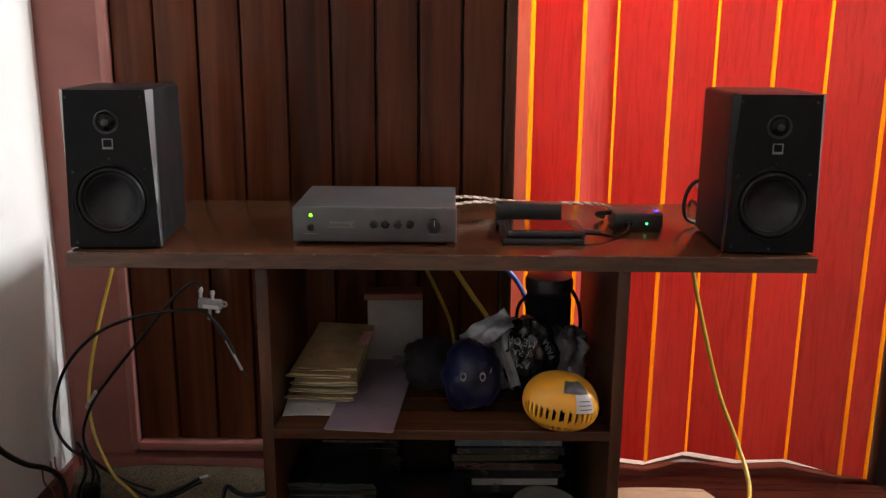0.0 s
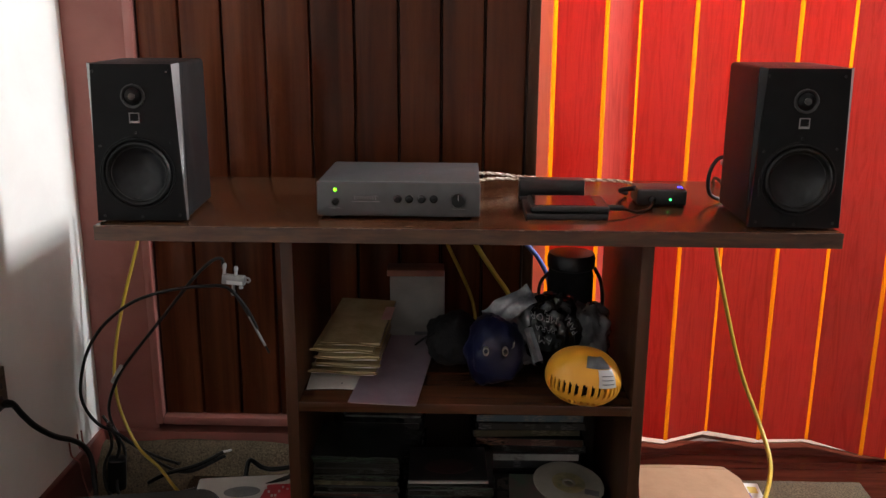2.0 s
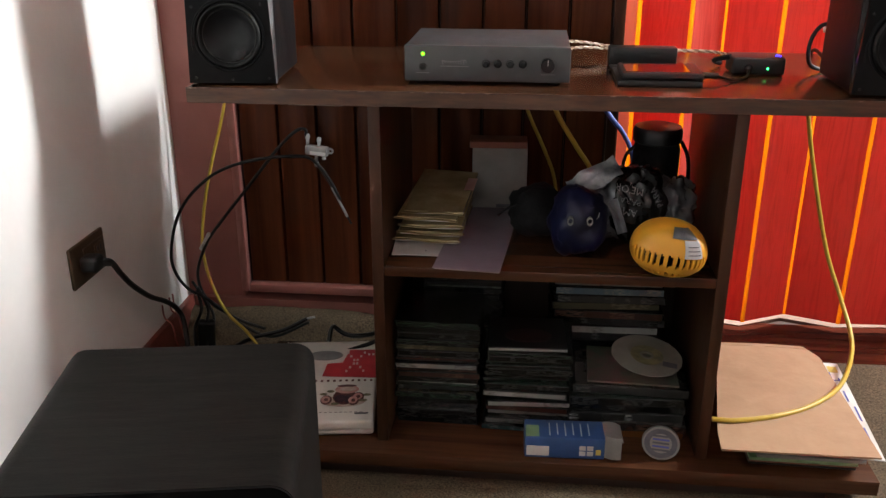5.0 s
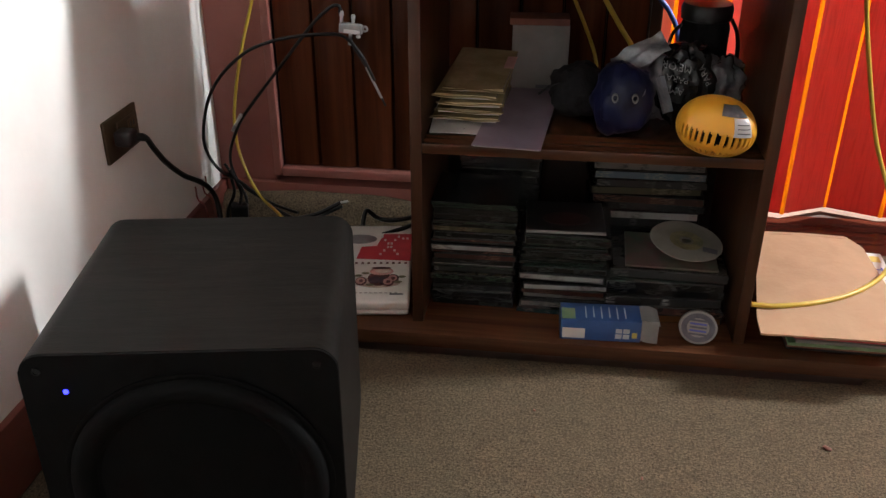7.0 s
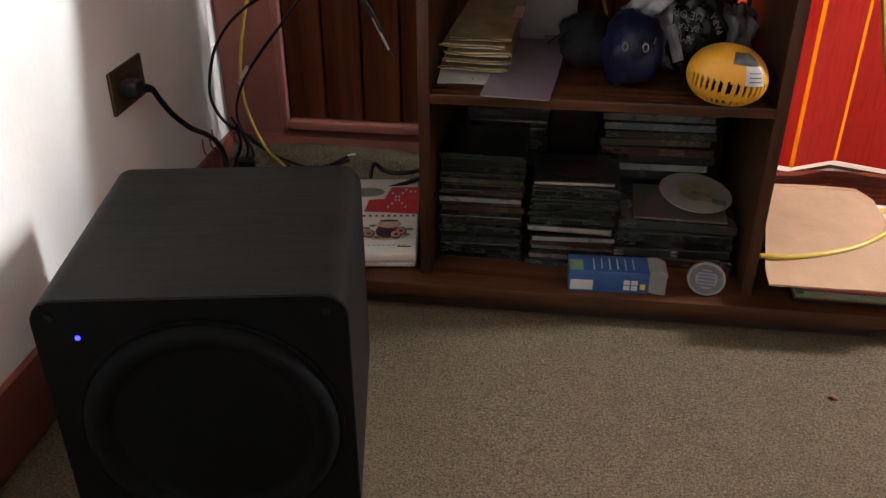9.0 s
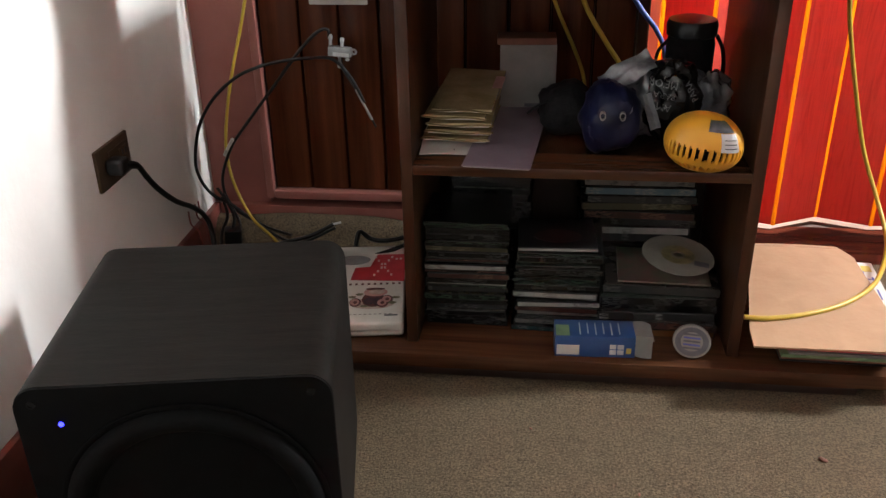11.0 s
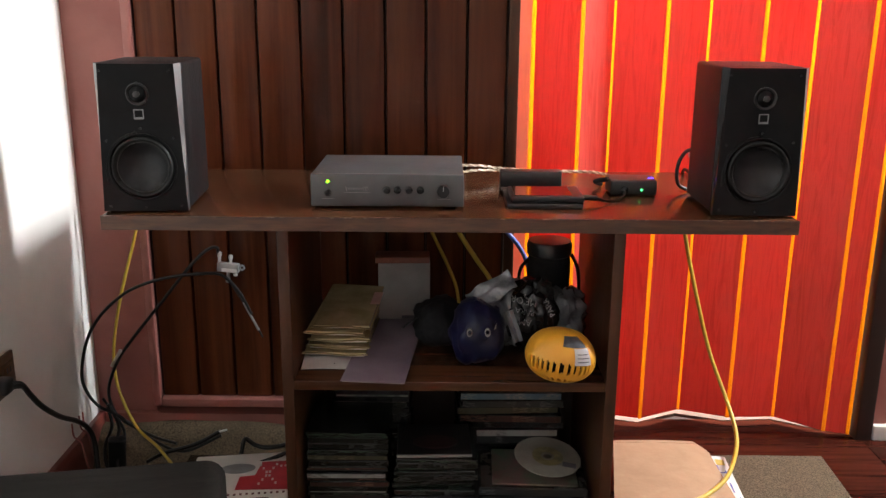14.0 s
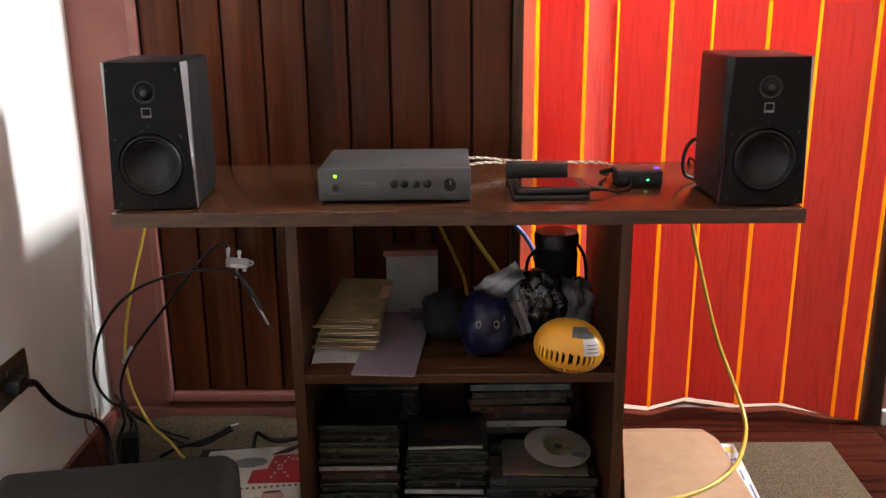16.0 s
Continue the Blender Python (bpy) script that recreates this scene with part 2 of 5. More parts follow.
    black_film=surf("black_bag_film", (0.010, 0.010, 0.010), (0.02, 0.02, 0.02), 14, rough=0.22, bump=0.9, bscale=35),
    case=surf("clear_dark_jewel_case", (0.012, 0.012, 0.012), (0.028, 0.028, 0.028), 30, rough=0.15, bump=0.02, vary=0.4),
    spine=spines("printed_spine", 0.3, 3),
    dvd_spine=spines("busy_printed_spine", 0.25, 5, 1.2, (1.3, 1, 0.6)),
    cover=spines("printed_cover", 0.22, 8),
    disc=surf("printed_white_disc", (0.22, 0.205, 0.175), (0.27, 0.255, 0.22), 20, rough=0.25, bump=0),
    disc_print=surf("disc_print", (0.10, 0.09, 0.04), (0.22, 0.18, 0.08), 60, rough=0.3, bump=0),
    pink=surf("pink_green_print", (0.15, 0.060, 0.065), (0.06, 0.095, 0.06), 14, rough=0.3, bump=0),
    redprint=surf("red_print", (0.36, 0.02, 0.03), (0.42, 0.03, 0.04), 30, rough=0.5, bump=0.05),
    print_dark=surf("maroon_print", (0.07, 0.016, 0.016), (0.13, 0.035, 0.03), 60, rough=0.5, bump=0),
    print_pink=surf("dusty_pink_print", (0.42, 0.2, 0.18), (0.5, 0.28, 0.24), 60, rough=0.5, bump=0),
    print_pale=surf("pale_peach_print", (0.40, 0.30, 0.24), (0.5, 0.4, 0.33), 90, rough=0.5, bump=0),
    print_plum=surf("plum_print", (0.022, 0.012, 0.02), (0.05, 0.02, 0.03), 90, rough=0.5, bump=0),
    print_green=surf("olive_print", (0.10, 0.10, 0.05), (0.18, 0.17, 0.09), 90, rough=0.5, bump=0),
    print_maroon=surf("faded_maroon_print", (0.03, 0.012, 0.012), (0.07, 0.02, 0.018), 50, rough=0.3, bump=0),
    print_black=card("black_spine", (0.008, 0.008, 0.009), (0.05, 0.05, 0.05)), print_smoke=card("smoke_spine", (0.03, 0.03, 0.032), (0.10, 0.10, 0.10)),
    print_moss=card("moss_green_spine", (0.012, 0.035, 0.020), (0.05, 0.075, 0.05)), print_olive=card("olive_spine", (0.07, 0.062, 0.036), (0.16, 0.14, 0.09)),
    print_rust=card("red_brown_spine", (0.055, 0.018, 0.013), (0.14, 0.07, 0.05)), print_white=card("white_spine", (0.42, 0.41, 0.39), (0.22, 0.20, 0.19)),
    print_grey=card("grey_spine", (0.20, 0.195, 0.185), (0.08, 0.08, 0.08)), print_teal=card("teal_spine", (0.015, 0.045, 0.05), (0.12, 0.14, 0.14)),
    print_amber=card("amber_spine", (0.22, 0.085, 0.02), (0.05, 0.02, 0.01)), print_silver=card("silver_lettered_spine", (0.03, 0.03, 0.03), (0.45, 0.45, 0.44)),
    print_sky=card("pale_blue_spine", (0.12, 0.19, 0.24), (0.30, 0.31, 0.29)),
    ink=surf("dark_ink", (0.05, 0.05, 0.06), (0.08, 0.08, 0.09), 60, rough=0.6, bump=0),
    blue_ink=surf("blue_ink", (0.05, 0.06, 0.25), (0.07, 0.08, 0.3), 60, rough=0.6, bump=0),
    gold_ink=surf("gold_print", (0.5, 0.38, 0.08), (0.55, 0.42, 0.1), 60, rough=0.6, bump=0),
    bluebox=surf("blue_carton_print", (0.02, 0.06, 0.18), (0.032, 0.085, 0.24), 16, rough=0.4, bump=0.05),
    greenbox=surf("green_carton_print", (0.12, 0.22, 0.10), (0.2, 0.3, 0.16), 30, rough=0.4, bump=0.05),
    plate=surf("bronze_wall_plate", (0.09, 0.06, 0.035), (0.15, 0.10, 0.06), 20, rough=0.4, metal=0.5, bump=0.05, wear=0.3),
    white_plastic=surf("off_white_plastic", (0.55, 0.53, 0.48), (0.62, 0.6, 0.55), 20, rough=0.4, bump=0.05),
    led_green=glow("green_led", (0.24, 1.0, 0.02), 2.4), led_teal=glow("teal_led", (0.05, 1.0, 0.2), 5), led_blue=glow("blue_led", (0.018, 0.02, 1.0), 9),
    
)

# ---- building helpers ----


def mesh_object(name, bm, mats, smooth=40):
    me = bpy.data.meshes.new(name)
    bmesh.ops.recalc_face_normals(bm, faces=bm.faces)
    bm.to_mesh(me)
    bm.free()
    for m in mats if isinstance(mats, (list, tuple)) else [mats]:
        me.materials.append(m)
    if smooth:
        me.shade_smooth()
        me.set_sharp_from_angle(angle=radians(smooth))
    return new(name, me)


def part(name, bm, material, parent, label="", smooth=40):
    ob = mesh_object(name, bm, material, smooth)
    ob.parent = parent
    if label:
        tagged(ob, label)
    return ob


def structure(name, bm, material, label, category, smooth=40):
    return tagged(mesh_object(name, bm, material, smooth), label, category, kind="structure")


def thing(name, m, label, category, group=""):
    ob = new(name)
    ob.empty_display_size = 0.03
    ob.matrix_basis = m
    return tagged(ob, label, category, group)


def box(x0, x1, y0, y1, z0, z1, bevel=0.0, seg=2, bm=None, m=None, mat=0):
    bm = bm or bmesh.new()
    r = bmesh.ops.create_cube(bm, size=1)["verts"]
    mm = Matrix.Translation(((x0 + x1) / 2, (y0 + y1) / 2, (z0 + z1) / 2)) @ Matrix.Diagonal((x1 - x0, y1 - y0, z1 - z0, 1))
    bmesh.ops.transform(bm, matrix=(m or Matrix()) @ mm, verts=r)
    faces = {f for v in r for f in v.link_faces}
    for f in faces:
        f.material_index = mat
    if bevel:
        edges = list({e for v in r for e in v.link_edges})
        bmesh.ops.bevel(bm, geom=edges, offset=bevel, segments=seg, profile=0.5, affect="EDGES")
    return bm


def smooth_path(pts, n=8):
    P = [Vector(p) for p in pts]
    P = [2 * P[0] - P[1]] + P + [2 * P[-1] - P[-2]]
    out = []
    for a, b, c, d in zip(P, P[1:], P[2:], P[3:]):
        for i in range(n):
            t = i / n
            out.append(0.5 * ((2 * b) + (c - a) * t + (2 * a - 5 * b + 4 * c - d) * t * t + (3 * b - a - 3 * c + d) * t ** 3))
    return out + [P[-2]]


def tube(pts, r, n=8, sides=10, bm=None, mat=0, taper=None):
    bm = bm or bmesh.new()
    path = smooth_path(pts, n) if n > 1 else [Vector(p) for p in pts]
    up, rings = Vector((0.123, 0.31, 0.94)), []
    for i, p in enumerate(path):
        d = (path[min(i + 1, len(path) - 1)] - path[max(i - 1, 0)]).normalized()
        s = d.cross(up).normalized()
        u = s.cross(d)
        up = u
        rr = r if taper is None else r * taper(i / (len(path) - 1))
        rings.append([bm.verts.new(p + rr * (math.cos(2 * math.pi * k / sides) * s + math.sin(2 * math.pi * k / sides) * u)) for k in range(sides)])
    for a, b in zip(rings, rings[1:]):
        for k in range(sides):
            bm.faces.new((a[k], a[(k + 1) % sides], b[(k + 1) % sides], b[k])).material_index = mat
    for ring in (rings[0], rings[-1]):
        bm.faces.new(ring).material_index = mat
    return bm


def lathe(profile, m=None, sides=48, bm=None, mat=0):
    """Profile of (radius, height) turned round local z."""
    bm = bm or bmesh.new()
    m = m or Matrix()
    rings = []
    for r, z in profile:
        if r < 1e-6:
            rings.append([bm.verts.new(m @ Vector((0, 0, z)))])
        else:
            rings.append([bm.verts.new(m @ Vector((r * math.cos(2 * math.pi * k / sides), r * math.sin(2 * math.pi * k / sides), z))) for k in range(sides)])
    for a, b in zip(rings, rings[1:]):
        for k in range(sides):
            j = (k + 1) % sides
            q = [a[k % len(a)], a[j % len(a)], b[j % len(b)], b[k % len(b)]]
            q = list(dict.fromkeys(q))
            if len(q) > 2:
                bm.faces.new(q).material_index = mat
    return bm


FACE = pose(0, 0, 0, 90, 0, 0)  # turns local z to the front (-y)


def at(x, y, z, m=None):
    return Matrix.Translation((x, y, z)) @ (m or Matrix())


def sheet(w, d, nx, ny, height, thick, bm=None, m=None, mat=0):
    """A thin sheet with thickness whose height follows a function of its two sides."""
    bm = bm or bmesh.new()
    m = m or Matrix()
    top = [[bm.verts.new(m @ Vector((w * i / nx, d * j / ny, height(i / nx, j / ny)))) for i in range(nx + 1)] for j in range(ny + 1)]
    low = [[bm.verts.new(m @ Vector((w * i / nx, d * j / ny, height(i / nx, j / ny) - thick))) for i in range(nx + 1)] for j in range(ny + 1)]
    for g in (top, low):
        for j in range(ny):
            for i in range(nx):
                bm.faces.new((g[j][i], g[j][i + 1], g[j + 1][i + 1], g[j + 1][i])).material_index = mat
    rim = [(0, i) for i in range(nx)] + [(j, nx) for j in range(ny)] + [(ny, i) for i in range(nx, 0, -1)] + [(j, 0) for j in range(ny, 0, -1)]
    for a, b in zip(rim, rim[1:] + rim[:1]):
        bm.faces.new((top[a[0]][a[1]], top[b[0]][b[1]], low[b[0]][b[1]], low[a[0]][a[1]])).material_index = mat
    return bm


# ---- the room ----
XL, XR, YN, YS, ZC = -0.727, 2.4, 0.44, -2.6, 2.4
structure("wall_west", box(XL - 0.12, XL, YS, 0.62, -0.02, ZC), M["plaster"], "white plastered side wall in strong daylight", "wall")
structure("skirting_board", box(XL, XL + 0.012, YS, YN - 0.002, 0, 0.11, 0.002), M["skirting"], "red-brown painted skirting along the white wall", "skirting")
# ceiling, south and east walls are unseen; their white bounces fill into the shadows
structure("ceiling", box(XL, XR, YS, 2.3, ZC, ZC + 0.1), M["ceiling"], "unseen ceiling, white to bounce fill light", "ceiling")
structure("wall_south", box(XL - 0.12, XR + 0.12, YS - 0.12, YS, -0.02, ZC), M["plaster"], "unseen wall behind the viewer, white to bounce fill light", "wall")
bm = box(XR, XR + 0.12, YS, 0.35, -0.02, ZC)
box(XR, XR + 0.12, 0.57, 2.3, -0.02, ZC, bm=bm)
box(XR, XR + 0.12, 0.35, 0.57, -0.02, 1.42, bm=bm)
box(XR, XR + 0.12, 0.35, 0.57, 2.3, ZC, bm=bm)
structure("wall_east", bm, M["plaster"], "unseen side wall with a window opening, white to bounce fill light", "wall")
# planked wall with its mauve painted frame
bm = box(XL, -0.607, YN, 0.6, 0.11, ZC)
structure("wall_north_painted", bm, M["mauve"], "mauve painted strip of wall in the corner", "wall")
bm = box(-0.607, 0.135, YN + 0.012, 0.6, 0.125, ZC)
planked = structure("wall_north_planked", bm, M["groove"], "dark stained vertical plank wall", "wall")
structure("wall_base", box(XL + 0.014, 0.135, YN - 0.012, 0.6, -0.02, 0.109, 0.002), M["mauve"], "mauve painted base board under the plank wall", "baseboard")
structure("trim_upright", box(-0.609, -0.593, YN - 0.014, YN + 0.010, 0.126, ZC, 0.003), M["mauve_trim"], "pale mauve upright trim beside the planks", "trim")
structure("trim_foot", box(-0.592, 0.135, YN - 0.016, YN + 0.010, 0.1255, 0.144, 0.003), M["mauve_trim"], "pale mauve foot rail under the planks", "trim")
structure("door_jamb", box(0.1145, 0.135, YN - 0.006, YN + 0.0115, 0.146, ZC, 0.003), M["laminate_side"], "dark stained jamb at the end of the plank wall", "trim")
bm = box(0.935, 0.972, 0.56, 0.70, -0.02, ZC, 0.004)
structure("door_post", bm, M["groove"], "dark stained post at the end of the folding door", "trim")
# unseen wall, added; its mauve keeps the reflected passage light reddish
structure("passage_divider", box(0.957, 1.02, 0.702, 2.299, -0.02, ZC), M["mauve"], "unseen passage side wall, mauve to redden floor reflections", "wall")
structure("wall_north_far", box(0.9725, XR, 0.575, 0.69, 0.0, ZC), M["mauve"], "mauve painted wall past the folding door", "wall")
structure("skirting_far", box(0.9728, XR - 0.001, 0.558, 0.5745, -0.0083, 0.028, 0.003), M["white_plastic"], "white skirting past the folding door", "skirting")
# passage behind the folding door; its unseen walls are mauve to dim floor reflections
structure("passage_floor", box(XL - 0.1, XR, 0.69, 2.3, -0.06, -0.012), M["pale_floor"], "pale floor of the bright passage", "floor")
structure("passage_wall", box(XL - 0.1, XR, 2.3, 2.4, -0.02, ZC), M["mauve"], "unseen passage end wall, mauve to redden floor reflections", "wall")
structure("passage_side", box(XL - 0.1, XL, 0.62, 2.3, -0.02, ZC), M["mauve"], "unseen passage side wall, mauve to redden floor reflections", "wall")
# floorboards of the polished wooden floor (one base, boards added at the end of the file)
structure("floor", box(XL - 0.1, XR, YS, 0.688, -0.06, -0.0135), M["groove"], "dark polished wooden floor under the carpet", "floor")
# carpet, with its back edge ruffled up against the wall in the corner
CX0, CX1, CY0, CY1 = XL + 0.013, 0.82, -2.55, 0.425


def carpet_height(u, v):
    x, y = CX0 + (CX1 - CX0) * u, CY0 + (CY1 - CY0) * v
    lift = max(0.0, min(1.0, (y - 0.30) / 0.11)) * max(0.0, min(1.0, (-0.10 - x) / 0.17))
    return lift ** 1.3 * (0.094 - 0.026 * max(0.0, min(1.0, (x + 0.44) / 0.18)) ** 1.3 + 0.004 * math.sin(9 * x + 4.6) + 0.002 * math.sin(31 * x)) + 0.0015 * noise.noise(Vector((x * 6, y * 6, 0)))


bm = sheet(0.53 - CX0, CY1 - CY0, 90, 150, lambda u, v: carpet_height(u * (0.53 - CX0) / (CX1 - CX0), v), 0.010, m=Matrix.Translation((CX0, CY0, 0)))
sheet(0.29, 0.47 - CY0, 20, 60, lambda u, v: 0.001 * noise.noise(Vector((u * 3, v * 9, 4))), 0.010, bm=bm, m=Matrix.Translation((0.53, CY0, 0)))
for v in bm.verts:  # the free edge runs askew
    if v.co.x > 0.55:
        v.co.x -= 0.05 * max(0.0, (0.47 - v.co.y)) * (v.co.x - 0.53) / 0.29
carpet = structure("carpet", bm, M["carpet"], "beige short pile carpet with a ruffled edge", "carpet", smooth=60)

# ---- folding door ----
PLAN = [(0.177, 0.600), (0.275, 0.588), (0.350, 0.650), (0.456, 0.622), (0.557, 0.672), (0.664, 0.634), (0.774, 0.644), (0.874, 0.592), (0.927, 0.586)]
door = tagged(thing("folding_door", Matrix.Translation((0.54, 0.62, 0.018)), "red wood-grain vinyl folding door with glowing orange hinges", "door"), kind="structure")
ORG = Vector((0.54, 0.62, 0.018))


ZBOT = [0.013, 0.013, 0.013, 0.013, 0.013, 0.012, 0.010, 0.000, -0.005]


def flat_run(a, b, z0, z1, th, lift=0.0, drop=None):
    a, b = Vector((*a, 0)), Vector((*b, 0))
    d = (b - a).normalized()
    n = Vector((d.y, -d.x, 0))
    m = Matrix(((d.x, n.x, 0, a.x), (d.y, n.y, 0, a.y), (0, 0, 1, 0), (0, 0, 0, 1)))
    L = (b - a).length
    bm = box(0, L, -th / 2 + lift, th / 2 + lift, z0, z1, 0.001, 1)
    for v in bm.verts:  # the lower edge may slope
        if drop and v.co.z < (z0 + z1) / 2:
            v.co.z += (drop[0] - z0) + (drop[1] - drop[0]) * v.co.x / L
    bmesh.ops.transform(bm, matrix=Matrix.Translation(-ORG) @ m, verts=bm.verts)
    return bm


for i, (a, b) in enumerate(zip(PLAN, PLAN[1:])):
    A, B = Vector(a), Vector(b)
    d = (B - A).normalized() * 0.0040
    part("panel", flat_run(A + d, B - d, 0.018, 2.28, 0.005, 0.0, (ZBOT[i], ZBOT[i + 1])), M["red"], door, smooth=0)
for a, zb in zip(PLAN, ZBOT):
    part("hinge_strip", tube([Vector((a[0], a[1], zb)) - ORG, Vector((a[0], a[1], 2.28)) - ORG], 0.0046, 1, 12), M["hinge"], door, "translucent orange hinge strip")
part("edge_strip", flat_run((0.128, 0.6085), (0.1725, 0.6045), 0.018, 2.28, 0.006), M["edge_strip"], door, "pale translucent leading edge", smooth=0)

# pale floor that shows under the door, its edge following the folds
bm = bmesh.new()
line = [(0.137, 0.618)] + [(x, y + 0.018) for x, y in PLAN] + [(0.934, 0.604)]
rows = [[bm.verts.new((x, y, z)) for x, y in pts] for z, pts in ((-0.0062, line), (-0.0062, [(x, 0.6895) for x, _ in line]), (-0.0134, [(x, 0.6895) for x, _ in line]), (-0.0134, line))]
for a, b in zip(rows, rows[1:] + rows[:1]):
    for k in range(len(line) - 1):
        bm.faces.new((a[k], a[k + 1], b[k + 1], b[k]))
for k in (0, -1):
    bm.faces.new([r[k] for r in rows])
structure("threshold", bm, M["pale_floor"], "pale threshold under the folding door", "threshold", smooth=0)

# ---- media stand ----
stand = thing("media_stand", Matrix(), "walnut laminate stand with wide top, open shelves and base", "media stand")
H = 0.635
top = part("tabletop", box(-0.511, 0.520, 0.002, 0.397, 0.6135, H, 0.0015), M["laminate"], stand)
part("edge_band", box(-0.5115, 0.5205, 0.0, 0.0022, 0.6135, H - 0.0005, 0.0005, 1), M["edge"], top, "worn paler edge band")
part("worn_arris", box(-0.5113, 0.5203, -0.0005, 0.0012, H - 0.0016, H + 0.0002, 0.0003, 1), M["arris"], top, "chipped pale front edge", smooth=0)
part("side_panel", box(-0.259, -0.2415, 0.032, 0.370, 0.0475, 0.6133, 0.001), M["laminate_side"], stand)
part("side_panel", box(0.2555, 0.273, 0.032, 0.370, 0.0475, 0.6133, 0.001), M["laminate_side"], stand)
part("shelf", box(-0.2413, 0.2553, 0.032, 0.365, 0.3445, 0.360, 0.001), M["laminate"], stand)
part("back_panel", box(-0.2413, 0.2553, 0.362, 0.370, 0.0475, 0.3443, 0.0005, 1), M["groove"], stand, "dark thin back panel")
part("base_board", box(-0.520, 0.528, -0.004, 0.372, 0.0225, 0.0473, 0.001), M["laminate"], stand)
# dark recessed block stands in for the shadow gap below the base board
part("plinth", box(-0.46, 0.457, 0.010, 0.34, 0.0, 0.0223, 0.001), M["groove"], stand, "dark block filling the shadow gap under the base")


# ---- loudspeakers ----


def loudspeaker(m, label):
    s = thing("loudspeaker", m, label, "loudspeaker", "pair of bookshelf loudspeakers")
    W, D, HT = 0.124, 0.165, 0.220
    bm = box(-W / 2, W / 2, 0.012, D, 0.002, HT, 0.006, 3)
    bm.faces.ensure_lookup_table()
    bmesh.ops.delete(bm, geom=[max(bm.faces, key=lambda f: f.calc_area() * (f.normal.y < -0.9))], context="FACES_ONLY")
    part("cabinet", bm, M["black_ash_up"], s)
    # front baffle with faceted side edges: wide at the top, running out downwards
    bm = bmesh.new()
    w, tw = W / 2, 0.0080
    front = [(-w + 0.0002, 0.003), (w - 0.0002, 0.003), (w - tw, HT - 0.001), (-w + tw, HT - 0.001)]
    back = [(-w, 0.002), (w, 0.002), (w, HT), (-w, HT)]
    vf = [bm.verts.new((x, 0, z)) for x, z in front]
    vb = [bm.verts.new((x, 0.0118, z)) for x, z in back]
    ring = []
    for k in range(48):
        a = 2 * math.pi * (k + 0.5) / 48
        ring.append(bm.verts.new((0.0470 * math.cos(a), 0, 0.069 + 0.0470 * math.sin(a))))
    wall = [bm.verts.new((v.co.x * 0.62, 0.0112, 0.069 + (v.co.z - 0.069) * 0.62)) for v in ring]
    loop = [vf[k] for k in (2, 3, 0, 1)]
    for q in range(4):  # one fan of faces for each corner of the front
        seg = [ring[(q * 12 + k) % 48] for k in range(13)]
        for u, v in zip(seg, seg[1:]):
            bm.faces.new((loop[q], v, u))
        bm.faces.new((loop[q], loop[(q + 1) % 4], seg[-1]))
    for k in range(48):
        bm.faces.new((ring[k], ring[(k + 1) % 48], wall[(k + 1) % 48], wall[k]))
    for k in range(4):
        f = bm.faces.new((vf[k], vf[(k + 1) % 4], vb[(k + 1) % 4], vb[k]))
        # facet towards the window gets its sheen as grey, the opposite one gloss black
        f.material_index = {1: 1, 3: 2}.get(k, 0)
    b = part("baffle", bm, [M["satin"], M["lit_edge"], M["gloss_black"]], s, "black baffle, sheen of the lit facet put into its grey", smooth=0)
    # woofer
    c = at(0, 0, 0.069, FACE)
    part("woofer_frame", lathe([(0.0500, -0.001), (0.0500, 0.0018), (0.0485, 0.0026), (0.0462, 0.0018), (0.0455, 0.0008)], c, 56), M["satin"], b)
    part("surround", lathe([(0.0456, 0.0006), (0.0445, 0.0034), (0.0425, 0.0048), (0.0400, 0.0040), (0.0382, 0.0012), (0.0376, -0.0016)], c, 56), M["rubber"], b)
    part("trim_ring", lathe([(0.0380, -0.0004), (0.0377, 0.0010), (0.0368, 0.0008), (0.0364, -0.0014)], c, 56), M["dome"], b)
    part("cone", lathe([(0.0366, -0.0012), (0.032, -0.0065), (0.026, -0.0110), (0.019, -0.0146), (0.012, -0.0168), (0.006, -0.0178), (0.0, -0.0182)], c, 56), M["cone"], b)
    # tweeter
    c = at(0, 0, 0.176, FACE)
    part("tweeter_plate", lathe([(0.0165, 0.000), (0.0165, 0.0012), (0.0152, 0.0018), (0.0135, 0.001), (0.0115, -0.001)], c, 40), M["dome"], b)
    part("tweeter_dome", lathe([(0.0112, 0.0005), (0.009, 0.003), (0.005, 0.005), (0, 0.0055)], c, 32), M["satin"], b)
    part("phase_ring", lathe([(0.0045, 0.005), (0.0048, 0.0068), (0.0025, 0.0078), (0, 0.008)], c, 20), M["dome"], b)
    # square badge outline
    bm = bmesh.new()
    for x0, x1, z0, z1 in ((-0.007, 0.007, 0.1525, 0.1538), (-0.007, 0.007, 0.1395, 0.1425), (-0.007, -0.0058, 0.1425, 0.1525), (0.0058, 0.007, 0.1425, 0.1525)):
        box(x0, x1, -0.0012, 0.0, z0, z1, bm=bm)
    part("badge", bm, M["faint_mark"], b, "pale square badge outline", smooth=0)
    bm = tube([(0.0515 * math.cos(radians(a)), -0.0008, 0.069 + 0.0520 * math.sin(radians(a))) for a in range(95, 176, 8)] + [(-0.0530, -0.0008, 0.064), (-0.0520, -0.0008, 0.046)], 0.0010, 3, 8)
    part("grille_groove", bm, M["rubber"], b)
